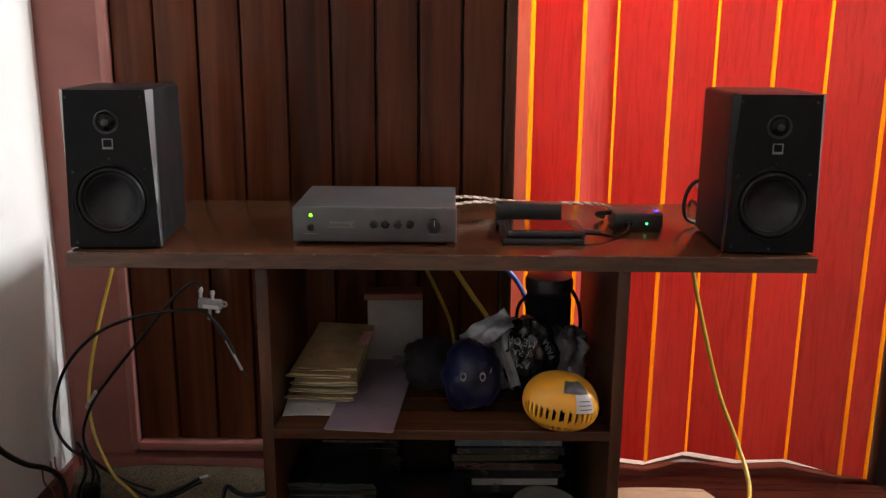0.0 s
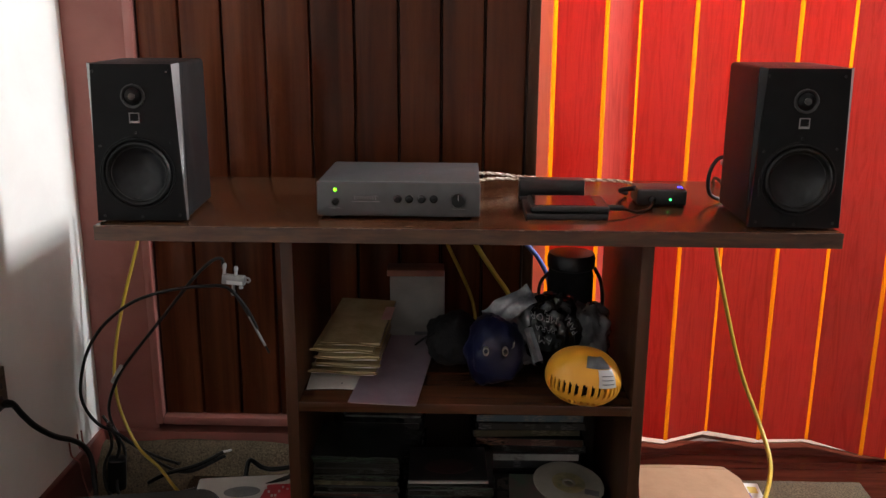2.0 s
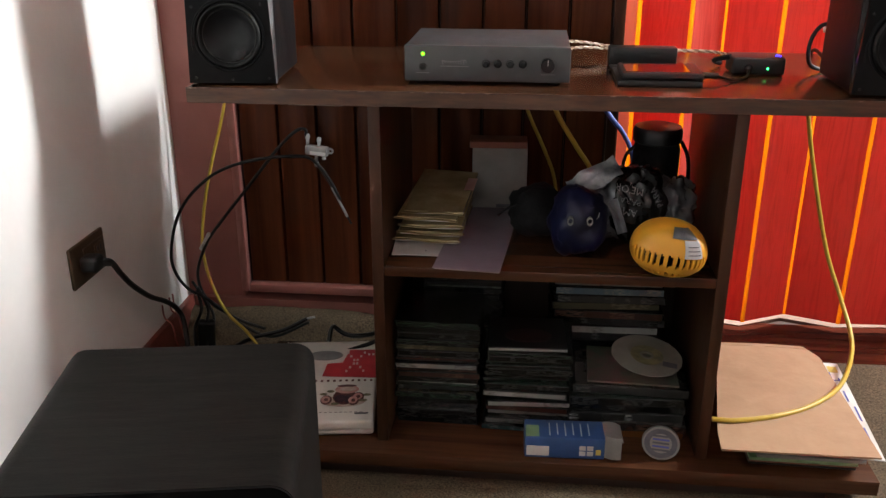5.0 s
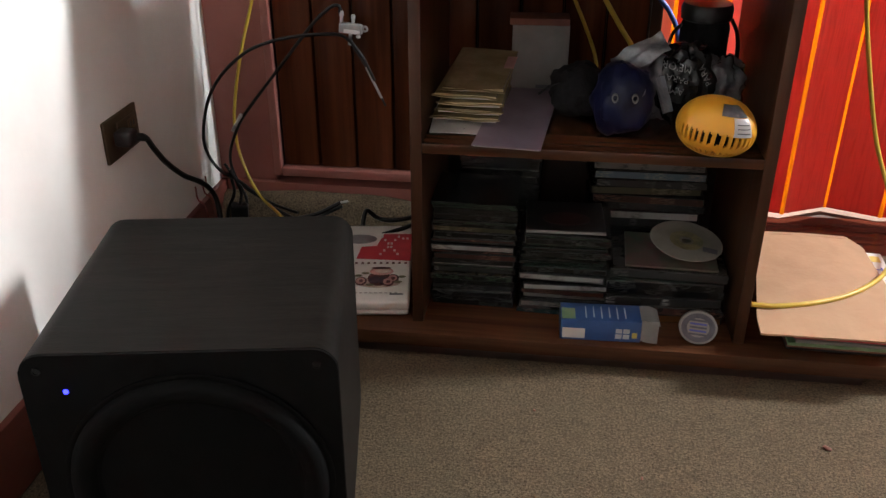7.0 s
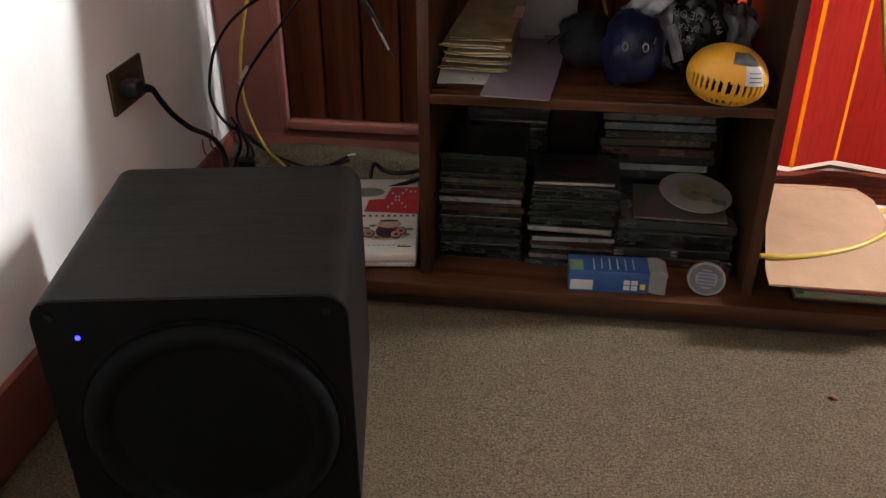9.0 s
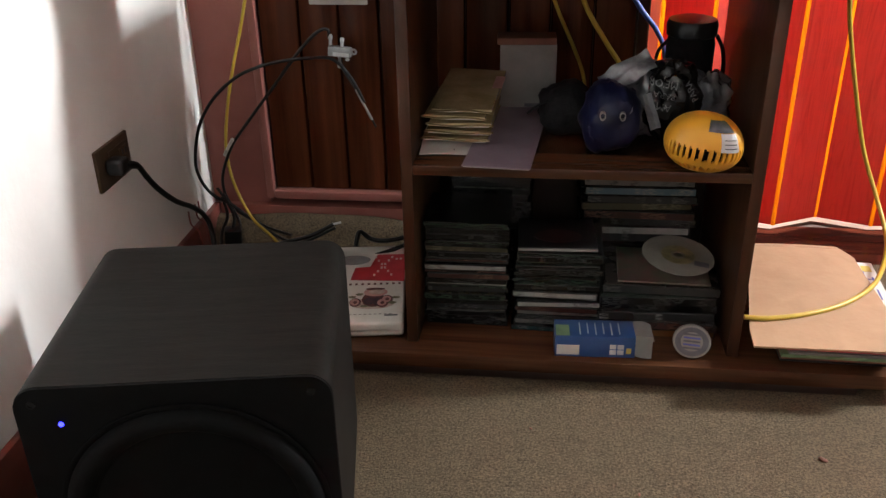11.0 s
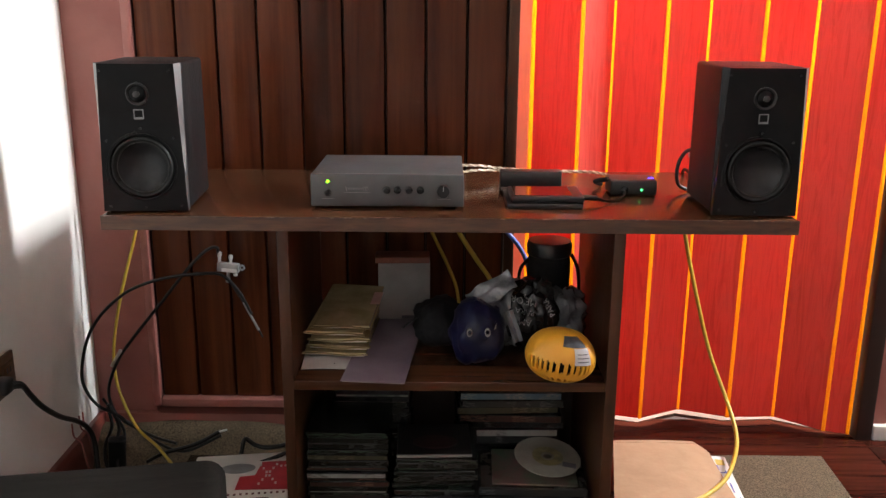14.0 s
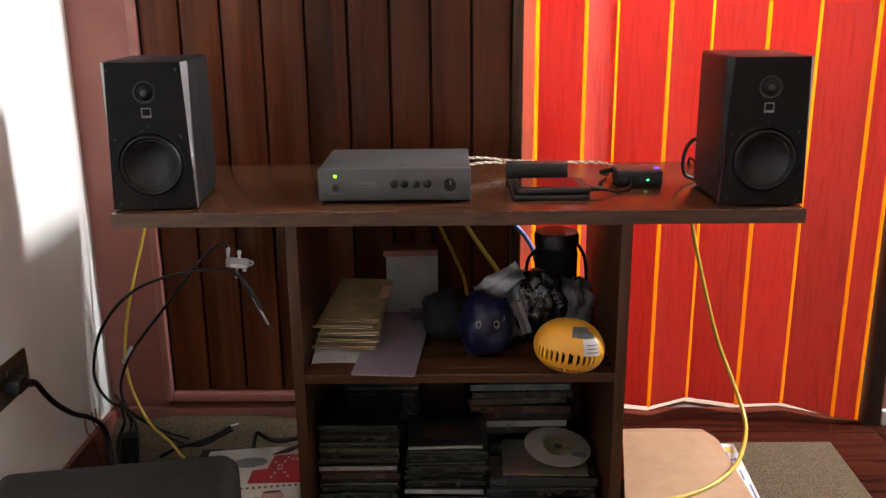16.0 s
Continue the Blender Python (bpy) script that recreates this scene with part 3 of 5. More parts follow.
    for x, z in ((-0.052, 0.209), (0.047, 0.209), (-0.052, 0.010), (0.052, 0.010), (0.047, 0.112), (0.0, 0.126), (-0.050, 0.108), (0, 0.008)):
        part("screw", lathe([(0.0022, -0.0005), (0.0022, 0.0008), (0.001, 0.0008), (0.0008, 0.0002), (0, 0.0002)], at(x, 0, z, FACE), 12), M["knob"], b)
    part("terminal_cup", box(-0.022, 0.022, D - 0.001, D + 0.004, 0.05, 0.10, 0.002), M["dark"], s)
    for x in (-0.017, 0.013):
        part("foot", lathe([(0.006, 0), (0.006, 0.002), (0, 0.002)], at(x * 2.6, 0.05, 0), 12), M["rubber"], s)
    return s


left = loudspeaker(pose(-0.449, 0.021, H, 0, 0, 4), "black ash bookshelf loudspeaker beside the white wall")
right = copy_thing(left, pose(0.459, 0.022, H, 0, 0, -1.5))
tagged(right, "black ash bookshelf loudspeaker before the red door")


def cable(name, pts, r, mat, label, cat="cable", n=8):
    o = Vector(pts[0])
    c = thing(name, Matrix.Translation(o), label, cat)
    part("sheath", tube([Vector(p) - o for p in pts], r, n), mat, c)
    return c, o


c, o = cable("speaker_cable", [(0.440, 0.192, 0.702), (0.410, 0.206, 0.708), (0.395, 0.208, 0.696), (0.388, 0.206, 0.672), (0.393, 0.208, 0.648), (0.412, 0.215, 0.639), (0.440, 0.25, 0.638), (0.45, 0.32, 0.638), (0.452, 0.402, 0.637), (0.453, 0.413, 0.56)], 0.0032, M["black_cable"], "black cable behind the loudspeaker")
part("connector", tube([Vector((0.425, 0.204, 0.702)) - o, Vector((0.408, 0.214, 0.698)) - o], 0.0045, 1, 10), M["steel"], c)

# ---- amplifier ----
amp = thing("amplifier", Matrix.Translation((-0.091, 0.055, H)), "grey metal headphone amplifier with black knobs", "amplifier")
HW, DP = 0.117, 0.184
part("chassis", box(-HW + 0.001, HW - 0.001, 0.008, DP, 0.006, 0.0545, 0.0012), M["amp"], amp)
fp = part("front_panel", box(-HW, HW, 0.0, 0.0078, 0.005, 0.055, 0.002, 3), M["amp"], amp)
part("power_light", lathe([(0.0026, 0), (0.0026, 0.001), (0.0018, 0.0022), (0, 0.0026)], at(-0.0905, 0, 0.0435, FACE), 16), M["led_green"], fp, "lit green indicator")
part("headphone_jack", lathe([(0.0052, -0.001), (0.0052, 0.003), (0.0038, 0.0036), (0.003, 0.001), (0, 0.001)], at(-0.0905, 0, 0.026, FACE), 20), M["knob"], fp)
for x in (-0.001, 0.0155, 0.033, 0.0505):
    part("toggle_button", lathe([(0.0058, -0.001), (0.0058, 0.002), (0.0046, 0.003), (0.0042, 0.007), (0.003, 0.008), (0, 0.008)], at(x, 0, 0.031, FACE), 20), M["knob"], fp)
k = part("volume_knob", lathe([(0.0098, 0), (0.0098, 0.010), (0.009, 0.0115), (0, 0.0115)], at(0.0855, 0, 0.030, FACE), 32), M["knob"], fp)
part("pointer", box(0.0850, 0.0860, -0.0123, -0.011, 0.031, 0.0390), M["mark"], k, "pale pointer line", smooth=0)
loops = [(-0.064 + 0.00062 * i + 0.0011 * math.sin(i * 1.05), -0.0003, 0.0322 + (0.0016 + 0.0018 * (i < 6 or i > 44)) * math.cos(i * 1.05 + 0.4)) for i in range(56)]
bm = tube(loops, 0.00035, 2, 5)  # script that cannot be read
for x0, x1, z0 in ((-0.066, -0.026, 0.0262), (-0.100, -0.082, 0.0165), (0.076, 0.096, 0.0165)):
    part("caption_line", box(x0, x1, -0.0005, 0, z0, z0 + 0.0006), M["faint_mark"], fp, smooth=0)
part("lettering", bm, M["faint_mark"], fp, "pale fine script", smooth=0)
for x in (-0.095, 0.095):
    for y in (0.025, 0.16):
        part("foot", lathe([(0.009, 0), (0.009, 0.0059), (0, 0.0059)], at(x, y, 0), 16), M["rubber"], amp)

# ---- player, its stand and the small converter ----
pl = thing("music_player", Matrix.Translation((0.155, 0.115, H)), "black music player lying in an open dark case", "music player")
part("case_tray", box(-0.062, 0.056, -0.050, 0.062, 0.0, 0.009, 0.002), M["dark"], pl)
part("body", box(-0.056, 0.058, -0.046, 0.040, 0.0092, 0.0195, 0.003, 3), M["dark"], pl)
part("screen", box(-0.050, 0.040, -0.040, 0.034, 0.0196, 0.0203, 0.0003, 1), M["screen"], pl, "glossy black screen")
part("case_flap", box(-0.064, 0.0, 0.0625, 0.085, 0.0, 0.003, 0.001, m=pose(0, 0, 0, 4, 0, 0)), M["dark"], pl)
ds = thing("player_dock", Matrix.Translation((0.143, 0.222, H)), "low black block standing behind the player", "dock")
part("body", box(-0.052, 0.052, -0.012, 0.016, 0, 0.033, 0.002), M["dark"], ds)
dac = thing("converter_box", Matrix.Translation((0.310, 0.195, H)), "small black converter box with lit lamps", "converter")
part("body", box(-0.039, 0.038, -0.026, 0.03, 0.001, 0.027, 0.004, 3), M["dark"], dac)
part("indicator", lathe([(0.0017, 0), (0.0017, 0.001), (0, 0.0018)], at(0.012, -0.026, 0.011, FACE), 12), M["led_teal"], dac, "lit green indicator")
part("indicator", box(0.027, 0.034, -0.008, -0.002, 0.0268, 0.0276), M["led_blue"], dac, "faint blue indicator", smooth=0)
part("jack", lathe([(0.006, 0), (0.006, 0.004), (0.004, 0.005), (0, 0.005)], at(-0.016, -0.026, 0.011, FACE), 18), M["knob"], dac)
part("strap", tube([(-0.038, 0.0, 0.024), (-0.05, 0.02, 0.018), (-0.052, 0.05, 0.010), (-0.04, 0.06, 0.004)], 0.004, 6, 8), M["fabric"], dac)
c, o = cable("player_cable", [(0.216, 0.09, H + 0.014), (0.235, 0.095, H + 0.012), (0.26, 0.11, H + 0.004), (0.285, 0.14, H + 0.004), (0.294, 0.163, H + 0.010)], 0.0018, M["black_cable"], "thin black cable from the player")
part("plug", tube([Vector((0.2135, 0.09, H + 0.0145)) - o, Vector((0.236, 0.095, H + 0.0125)) - o], 0.0042, 1, 12), M["dark"], c)
for k in range(2):
    base = [(0.012, 0.244, H + 0.036 - 0.014 * k), (0.05, 0.285, H + 0.030 - 0.009 * k), (0.10, 0.325, H + 0.018 - 0.004 * k), (0.17, 0.358 - 0.008 * k, H + 0.008), (0.23, 0.370 - 0.008 * k, H + 0.006), (0.275, 0.355 - 0.006 * k, H + 0.007), (0.292, 0.30, H + 0.010), (0.294, 0.232, H + 0.014)]
    path = smooth_path(base, 40)
    bc = thing("braided_cable", Matrix.Translation(path[0]), "silver and cream braided signal cable", "cable", "braided signal cables")
    # second strand is darker, standing in for the shaded gaps of the braid
    for s in range(2):
        pts = [p - path[0] + 0.0014 * Vector((0, math.cos(i * 0.42 + s * math.pi), math.sin(i * 0.42 + s * math.pi))) for i, p in enumerate(path)]
        part("strand", tube(pts, 0.0013, 1, 6), M["braid"] if s == 0 else M["braid_gap"], bc)
    part("plug", tube([path[-26] - path[0], path[-1] - path[0]], 0.006, 1, 10), M["dark"], bc)

# ---- subwoofer ----
sub = thing("subwoofer", pose(-0.4294, -0.366, 0.0, 0, 0, 10), "black ash subwoofer cube with rounded edges on the carpet", "subwoofer")
SW, SD, SF, SH = 0.1585, 0.162, 0.147, 0.337


def rounded_shell(y0, y1, w, z0, z1, r, bm=None):
    bm = bm or bmesh.new()
    prof = []
    for cx, cz, a0 in ((w - r, z1 - r, 0), (-w + r, z1 - r, 90), (-w + r, z0 + r, 180), (w - r, z0 + r, 270)):
        prof += [(cx + r * math.cos(radians(a0 + 15 * k)), cz + r * math.sin(radians(a0 + 15 * k))) for k in range(7)]
    a, b = [bm.verts.new((x, y0, z)) for x, z in prof], [bm.verts.new((x, y1, z)) for x, z in prof]
    n = len(prof)
    for k in range(n):
        bm.faces.new((a[k], a[(k + 1) % n], b[(k + 1) % n], b[k]))
    bm.faces.new(a)
    bm.faces.new(b)
    return bm


part("cabinet", rounded_shell(-SF + 0.0032, SD, SW, 0.018, SH, 0.026), M["black_ash"], sub)
fb = part("front_baffle", rounded_shell(-SF, -SF + 0.0030, SW - 0.0006, 0.0186, SH - 0.0006, 0.0254), M["sub_rubber"], sub)
c = at(0.006, -SF, 0.170, FACE)
part("driver_frame", lathe([(0.142, -0.001), (0.142, 0.003), (0.140, 0.0036), (0.136, 0.002)], c, 72), M["sub_rubber"], fb)
part("surround", lathe([(0.1365, 0.001), (0.134, 0.008), (0.128, 0.0125), (0.121, 0.0135), (0.114, 0.0105), (0.109, 0.003)], c, 72), M["sub_rubber"], fb)
part("cone", lathe([(0.1105, 0.003), (0.100, -0.003), (0.080, -0.006), (0.055, -0.005), (0.030, -0.001), (0, 0.001)], c, 72), M["sub_rubber"], fb)
part("power_light", lathe([(0.0028, 0), (0.0024, 0.0014), (0, 0.0020)], at(-0.1145, -SF, 0.2932, FACE), 16), M["led_blue"], fb, "lit blue indicator")
for x, z in ((-0.139, 0.318), (0.137, 0.318), (-0.139, 0.036), (0.139, 0.036)):
    part("grille_socket", lathe([(0.0045, 0), (0.0045, 0.0012), (0.003, 0.0012), (0.0028, 0.0003), (0, 0.0003)], at(x, -SF, z, FACE), 14), M["rubber"], fb)
for x in (-0.12, 0.12):
    for y in (-0.12, 0.12):
        part("foot", lathe([(0.014, 0), (0.016, 0.0178), (0, 0.0178)], at(x, y, 0), 18), M["rubber"], sub)

# ---- wall fittings and cables on the left ----
plate = thing("wall_socket", Matrix.Translation((XL, 0.050, 0.347)), "tarnished bronze wall socket with a black plug in it", "wall socket")
part("plate", box(0.0, 0.006, -0.055, 0.055, -0.034, 0.034, 0.002), M["plate"], plate)
part("insert", box(0.006, 0.0085, -0.018, 0.048, -0.020, 0.022, 0.001), M["plate"], plate)
part("socket_face", box(0.0086, 0.010, 0.014, 0.040, 0.000, 0.017, 0.001), M["plate"], plate)
part("slot", box(0.0101, 0.0108, 0.020, 0.024, 0.004, 0.013), M["ink"], plate, smooth=0)
part("slot", box(0.0101, 0.0108, 0.030, 0.034, 0.004, 0.013), M["ink"], plate, smooth=0)
c, o = cable("mains_cable", [(XL + 0.030, 0.022, 0.352), (XL + 0.044, 0.042, 0.346), (XL + 0.046, 0.067, 0.315), (XL + 0.046, 0.102, 0.278), (XL + 0.046, 0.159, 0.232), (XL + 0.050, 0.210, 0.199), (XL + 0.056, 0.240, 0.171), (XL + 0.066, 0.242, 0.142), (XL + 0.078, 0.220, 0.085), (XL + 0.095, 0.20, 0.03), (XL + 0.13, 0.14, 0.006), (XL + 0.20, 0.06, 0.006)], 0.0048, M["black_cable"], "thick black power cord hanging from the socket")
part("plug", box(-0.0192, 0.010, -0.016, 0.014, -0.013, 0.012, 0.006, 3), M["dark"], c)
part("strain_relief", tube([Vector((XL + 0.034, 0.026, 0.351)) - o, Vector((XL + 0.0445, 0.046, 0.342)) - o], 0.0068, 1, 12, taper=lambda k: 1 - 0.25 * k), M["dark"], c)

face_plate = thing("wall_plate", Matrix.Translation((-0.412, YN, 0.534)), "small white plate on the planks", "wall plate")
part("plate", box(-0.077, 0.033, -0.006, -0.0005, -0.017, 0.05, 0.001), M["white_plastic"], face_plate)

sp = thing("cable_splitter", pose(-0.4265, 0.394, 0.440, 0, 4, -6), "small metal splitter box hanging on black cables", "cable splitter")
part("body", box(-0.022, 0.021, -0.007, 0.007, -0.009, 0.009, 0.002), M["splitter"], sp)
# label whose white also carries the reflection of the window
part("label", box(-0.012, 0.019, -0.0076, -0.0071, -0.0075, -0.0005), M["white_eye"], sp, "label strip, window reflection put into its white", smooth=0)
part("ear", lathe([(0.0025, -0.001), (0.0060, -0.001), (0.0060, 0.001), (0.0025, 0.001), (0.0025, -0.001)], at(0.0265, 0, 0.002, FACE), 20), M["splitter"], sp)
for x, z0, z1 in ((-0.019, 0.0092, 0.030), (0.0035, 0.0092, 0.026), (-0.001, -0.0092, -0.031), (0.014, -0.0092, -0.016)):
    f = part("connector", tube([(x, 0, z0), (x, 0, z1)], 0.0032, 1, 6), M["steel"], sp)
    part("collar", tube([(x, 0, z1 * 0.55 + z0 * 0.45), (x, 0, z1 * 0.9 + z0 * 0.1)], 0.0044, 1, 6), M["steel"], f)

black = "black coaxial cable hanging in loops by the corner"
cable("coaxial_cable", [(-0.446, 0.396, 0.466), (-0.448, 0.395, 0.480), (-0.466, 0.392, 0.476), (-0.502, 0.388, 0.442), (-0.564, 0.384, 0.366), (-0.620, 0.380, 0.298), (-0.655, 0.380, 0.250), (-0.682, 0.385, 0.188), (-0.682, 0.392, 0.140), (-0.660, 0.390, 0.110), (-0.600, 0.375, 0.085), (-0.545, 0.36, 0.075)], 0.0031, M["black_cable"], black)
cable("coaxial_cable", [(-0.385, 0.388, 0.345), (-0.408, 0.388, 0.392), (-0.439, 0.385, 0.427), (-0.481, 0.375, 0.432), (-0.531, 0.370, 0.427), (-0.575, 0.365, 0.417), (-0.621, 0.360, 0.397), (-0.668, 0.350, 0.356), (-0.699, 0.345, 0.304), (-0.7165, 0.345, 0.235), (-0.712, 0.350, 0.191), (-0.692, 0.355, 0.158), (-0.662, 0.360, 0.139), (-0.630, 0.362, 0.112), (-0.580, 0.350, 0.082), (-0.52, 0.335, 0.072), (-0.45, 0.350, 0.100)], 0.0031, M["black_cable"], black)
c, o = cable("antenna_lead", [(-0.4275, 0.396, 0.412), (-0.418, 0.392, 0.398), (-0.398, 0.388, 0.366), (-0.365, 0.388, 0.297)], 0.0020, M["black_cable"], "thin black lead hanging from the splitter")
part("tip", tube([Vector((-0.400, 0.3878, 0.3705)) - o, Vector((-0.372, 0.3872, 0.312)) - o], 0.0024, 1, 8), M["splitter"], c, "bare grey screen of the lead")
ct = thing("cable_joint", Matrix.Translation((-0.660, 0.372, 0.250)), "metal cable joint on the black cable", "connector")
part("barrel", tube([(0.012, 0.006, 0.020), (-0.004, 0.010, -0.006)], 0.0040, 1, 10), M["steel"], ct)
part("nut", tube([(-0.002, 0.0095, -0.003), (-0.010, 0.012, -0.016)], 0.0050, 1, 6), M["splitter"], ct)
cable("yellow_cable", [(-0.586, 0.412, 0.612), (-0.598, 0.411, 0.55), (-0.616, 0.410, 0.483), (-0.635, 0.405, 0.420), (-0.652, 0.400, 0.356), (-0.665, 0.395, 0.289), (-0.669, 0.390, 0.235), (-0.656, 0.375, 0.177), (-0.619, 0.350, 0.116), (-0.574, 0.330, 0.084), (-0.53, 0.29, 0.062), (-0.48, 0.24, 0.050), (-0.45, 0.2, 0.052)], 0.0031, M["yellow_cable"], "yellow network cable hanging by the corner")
cable("black_lead", [(-0.62, 0.30, 0.010), (-0.58, 0.285, 0.030), (-0.53, 0.29, 0.050), (-0.47, 0.30, 0.060), (-0.41, 0.275, 0.065), (-0.33, 0.30, 0.080), (-0.268, 0.33, 0.10)], 0.0042, M["black_cable"], "black lead lying on the ruffled carpet")
c, o = cable("black_lead", [(-0.60, 0.34, 0.045), (-0.56, 0.33, 0.070), (-0.50, 0.34, 0.085), (-0.455, 0.355, 0.105)], 0.0040, M["black_cable"], "black lead with a bare metal tip")
part("tip", tube([Vector((-0.455, 0.355, 0.105)) - o, Vector((-0.440, 0.358, 0.108)) - o], 0.0022, 1, 8), M["steel"], c)
cable("black_lead", [(-0.40, 0.300, 0.085), (-0.395, 0.318, 0.108), (-0.375, 0.320, 0.094), (-0.35, 0.315, 0.092), (-0.31, 0.325, 0.096), (-0.266, 0.345, 0.112)], 0.0045, M["black_cable"], "short bent black lead beside the stand")

ad = thing("power_adapter", pose(-0.668, 0.352, 0.012, 0, 4, 20), "black power adapter wedged upright in the corner", "power adapter")
part("body", box(-0.017, 0.017, -0.014, 0.014, 0.0, 0.078, 0.005, 3), M["rubber"], ad)
part("cord", tube([(0.0, 0.0, 0.076), (0.004, 0.004, 0.10), (-0.006, 0.006, 0.13), (-0.016, 0.008, 0.15)], 0.0035, 6, 8), M["black_cable"], ad)
part("cord", tube([(0.016, -0.004, 0.02), (0.04, -0.02, 0.012), (0.075, -0.05, 0.006)], 0.0035, 6, 8), M["black_cable"], ad)
cable("black_lead", [(-0.683, 0.372, 0.150), (-0.676, 0.366, 0.110), (-0.690, 0.356, 0.070), (-0.682, 0.340, 0.030), (-0.645, 0.315, 0.008), (-0.60, 0.30, 0.008)], 0.0034, M["black_cable"], "black lead bunched in the corner")
cable("black_lead", [(-0.695, 0.380, 0.165), (-0.664, 0.374, 0.120), (-0.652, 0.366, 0.085), (-0.660, 0.335, 0.040), (-0.63, 0.30, 0.008)], 0.0030, M["black_cable"], "black lead bunched in the corner")
for yy in (0.300, 0.335, 0.352):
    cable("painted_wire", [(XL + 0.0030, yy - 0.006, 0.150), (XL + 0.004, yy - 0.004, 0.122), (XL + 0.0155, yy, 0.106), (XL + 0.0152, yy + 0.012, 0.06), (XL + 0.016, yy + 0.03, 0.012)], 0.0017, M["mauve"], "thin painted wire running down the skirting")

# yellow and blue cables behind the stand, and the loop over the envelope
cable("yellow_cable", [(-0.060, 0.408, 0.60), (-0.032, 0.412, 0.52), (0.000, 0.414, 0.45), (0.020, 0.414, 0.40), (0.030, 0.412, 0.345), (0.05, 0.40, 0.25), (0.06, 0.39, 0.12), (0.06, 0.385, 0.01)], 0.0034, M["yellow_cable"], "yellow network cable behind the stand")
cable("yellow_cable", [(-0.01, 0.408, 0.60), (0.020, 0.412, 0.52), (0.060, 0.414, 0.455), (0.095, 0.414, 0.40), (0.13, 0.41, 0.30), (0.15, 0.40, 0.15), (0.15, 0.39, 0.01)], 0.0046, M["yellow_cable"], "yellow network cable behind the stand")
cable("blue_cable", [(0.060, 0.408, 0.60), (0.113, 0.412, 0.52), (0.145, 0.414, 0.48), (0.165, 0.41, 0.43), (0.18, 0.40, 0.30), (0.19, 0.39, 0.12), (0.19, 0.385, 0.01)], 0.0046, M["blue_cable"], "blue network cable behind the stand")
cable("yellow_cable", [(0.455, 0.408, 0.61), (0.467, 0.414, 0.52), (0.495, 0.416, 0.408), (0.535, 0.412, 0.270), (0.566, 0.385, 0.185), (0.577, 0.34, 0.138), (0.566, 0.285, 0.116), (0.518, 0.185, 0.110), (0.455, 0.115, 0.110), (0.388, 0.074, 0.110), (0.320, 0.054, 0.109), (0.279, 0.052, 0.110)], 0.0042, M["yellow_cable"], "yellow network cable looping over the envelope")
# ---- upper shelf ----
ZS = 0.3605
rng = random.Random(5)
ob = thing("paper_sheet", pose(-0.236, 0.072, ZS, 0, 0, 3), "white sheet under the packets on the shelf", "paper")
part("sheet", sheet(0.10, 0.16, 10, 10, lambda u, v: 0.003 + 0.001 * math.sin(5 * u), 0.001), M["paper"], ob)
part("printed_mark", lathe([(0.006, 0), (0.006, 0.0003), (0.004, 0.0003), (0.004, 0)], at(0.048, 0.02, 0.0032), 20), M["ink"], ob)
ob = thing("plastic_folder", pose(-0.166, 0.022, ZS, 0, 0, -5), "lilac plastic folder hanging flat on the shelf", "folder")
part("cover", sheet(0.102, 0.30, 10, 12, lambda u, v: 0.0075 - 0.002 * math.cos(4 * v), 0.0012), M["lilac"], ob)
part("inner_sheet", sheet(0.098, 0.29, 6, 6, lambda u, v: 0.004, 0.002, m=at(0.002, 0.004, 0)), M["paper"], ob)
for i in range(5):
    z = ZS + 0.006 + i * 0.0098
    ob = thing("film_packet", pose(-0.181 + rng.uniform(-.004, .004) + i * 0.002, 0.20 + i * 0.005, z + 0.004 + 0.0022 * i, 2 + 1.2 * i, 0, rng.uniform(-5, 3) - 5), "cream papers in a clear film packet", "packet", "stack of paper packets")
    w, d = 0.056 - 0.0010 * i, 0.086
    f = lambda u, v, k=i: 0.0070 + 0.0016 * math.sin(3 * u + k) * math.sin(4 * v + 2 * k) + 0.001 * noise.noise(Vector((u * 4, v * 4, k)))
    part("paper", sheet(2 * w - 0.008, 2 * d - 0.008, 12, 12, f, 0.0042, m=at(-w + 0.004, -d + 0.004, 0)), M["sleeve"], ob, smooth=60)
    part("paper", sheet(2 * w - 0.014, 2 * d - 0.012, 12, 12, lambda u, v, k=i: 0.0026 + 0.0008 * math.sin(5 * u + k), 0.0024, m=at(-w + 0.006, -d + 0.006, 0)), M["paper"], ob, smooth=60)
    part("film", sheet(2 * w, 0.008, 12, 2, lambda u, v, k=i: 0.0052 + 0.0016 * math.sin(7 * u + k), 0.0005, m=at(-w, -d - 0.002, 0)), M["sleeve"], ob, "clear film edge")
    if i == 4:
        part("red_mark", sheet(0.016, 0.05, 3, 3, lambda u, v: 0.0092, 0.0004, m=at(0.036, 0.0, 0)), M["print_pink"], ob, "faint pink print")
ob = thing("card_box", pose(-0.078, 0.318, ZS, 0, 0, 2), "tall white card box with a reddish brown lid", "box")
part("body", box(-0.048, 0.048, -0.018, 0.024, 0, 0.118, 0.0015), M["greypaper"], ob)
part("lid", box(-0.053, 0.047, -0.021, 0.026, 0.1182, 0.130, 0.002), M["brown_card"], ob, "reddish brown lid")
part("smudge", box(-0.005, 0.022, -0.0186, -0.0181, 0.010, 0.016), M["ink"], ob, smooth=0)


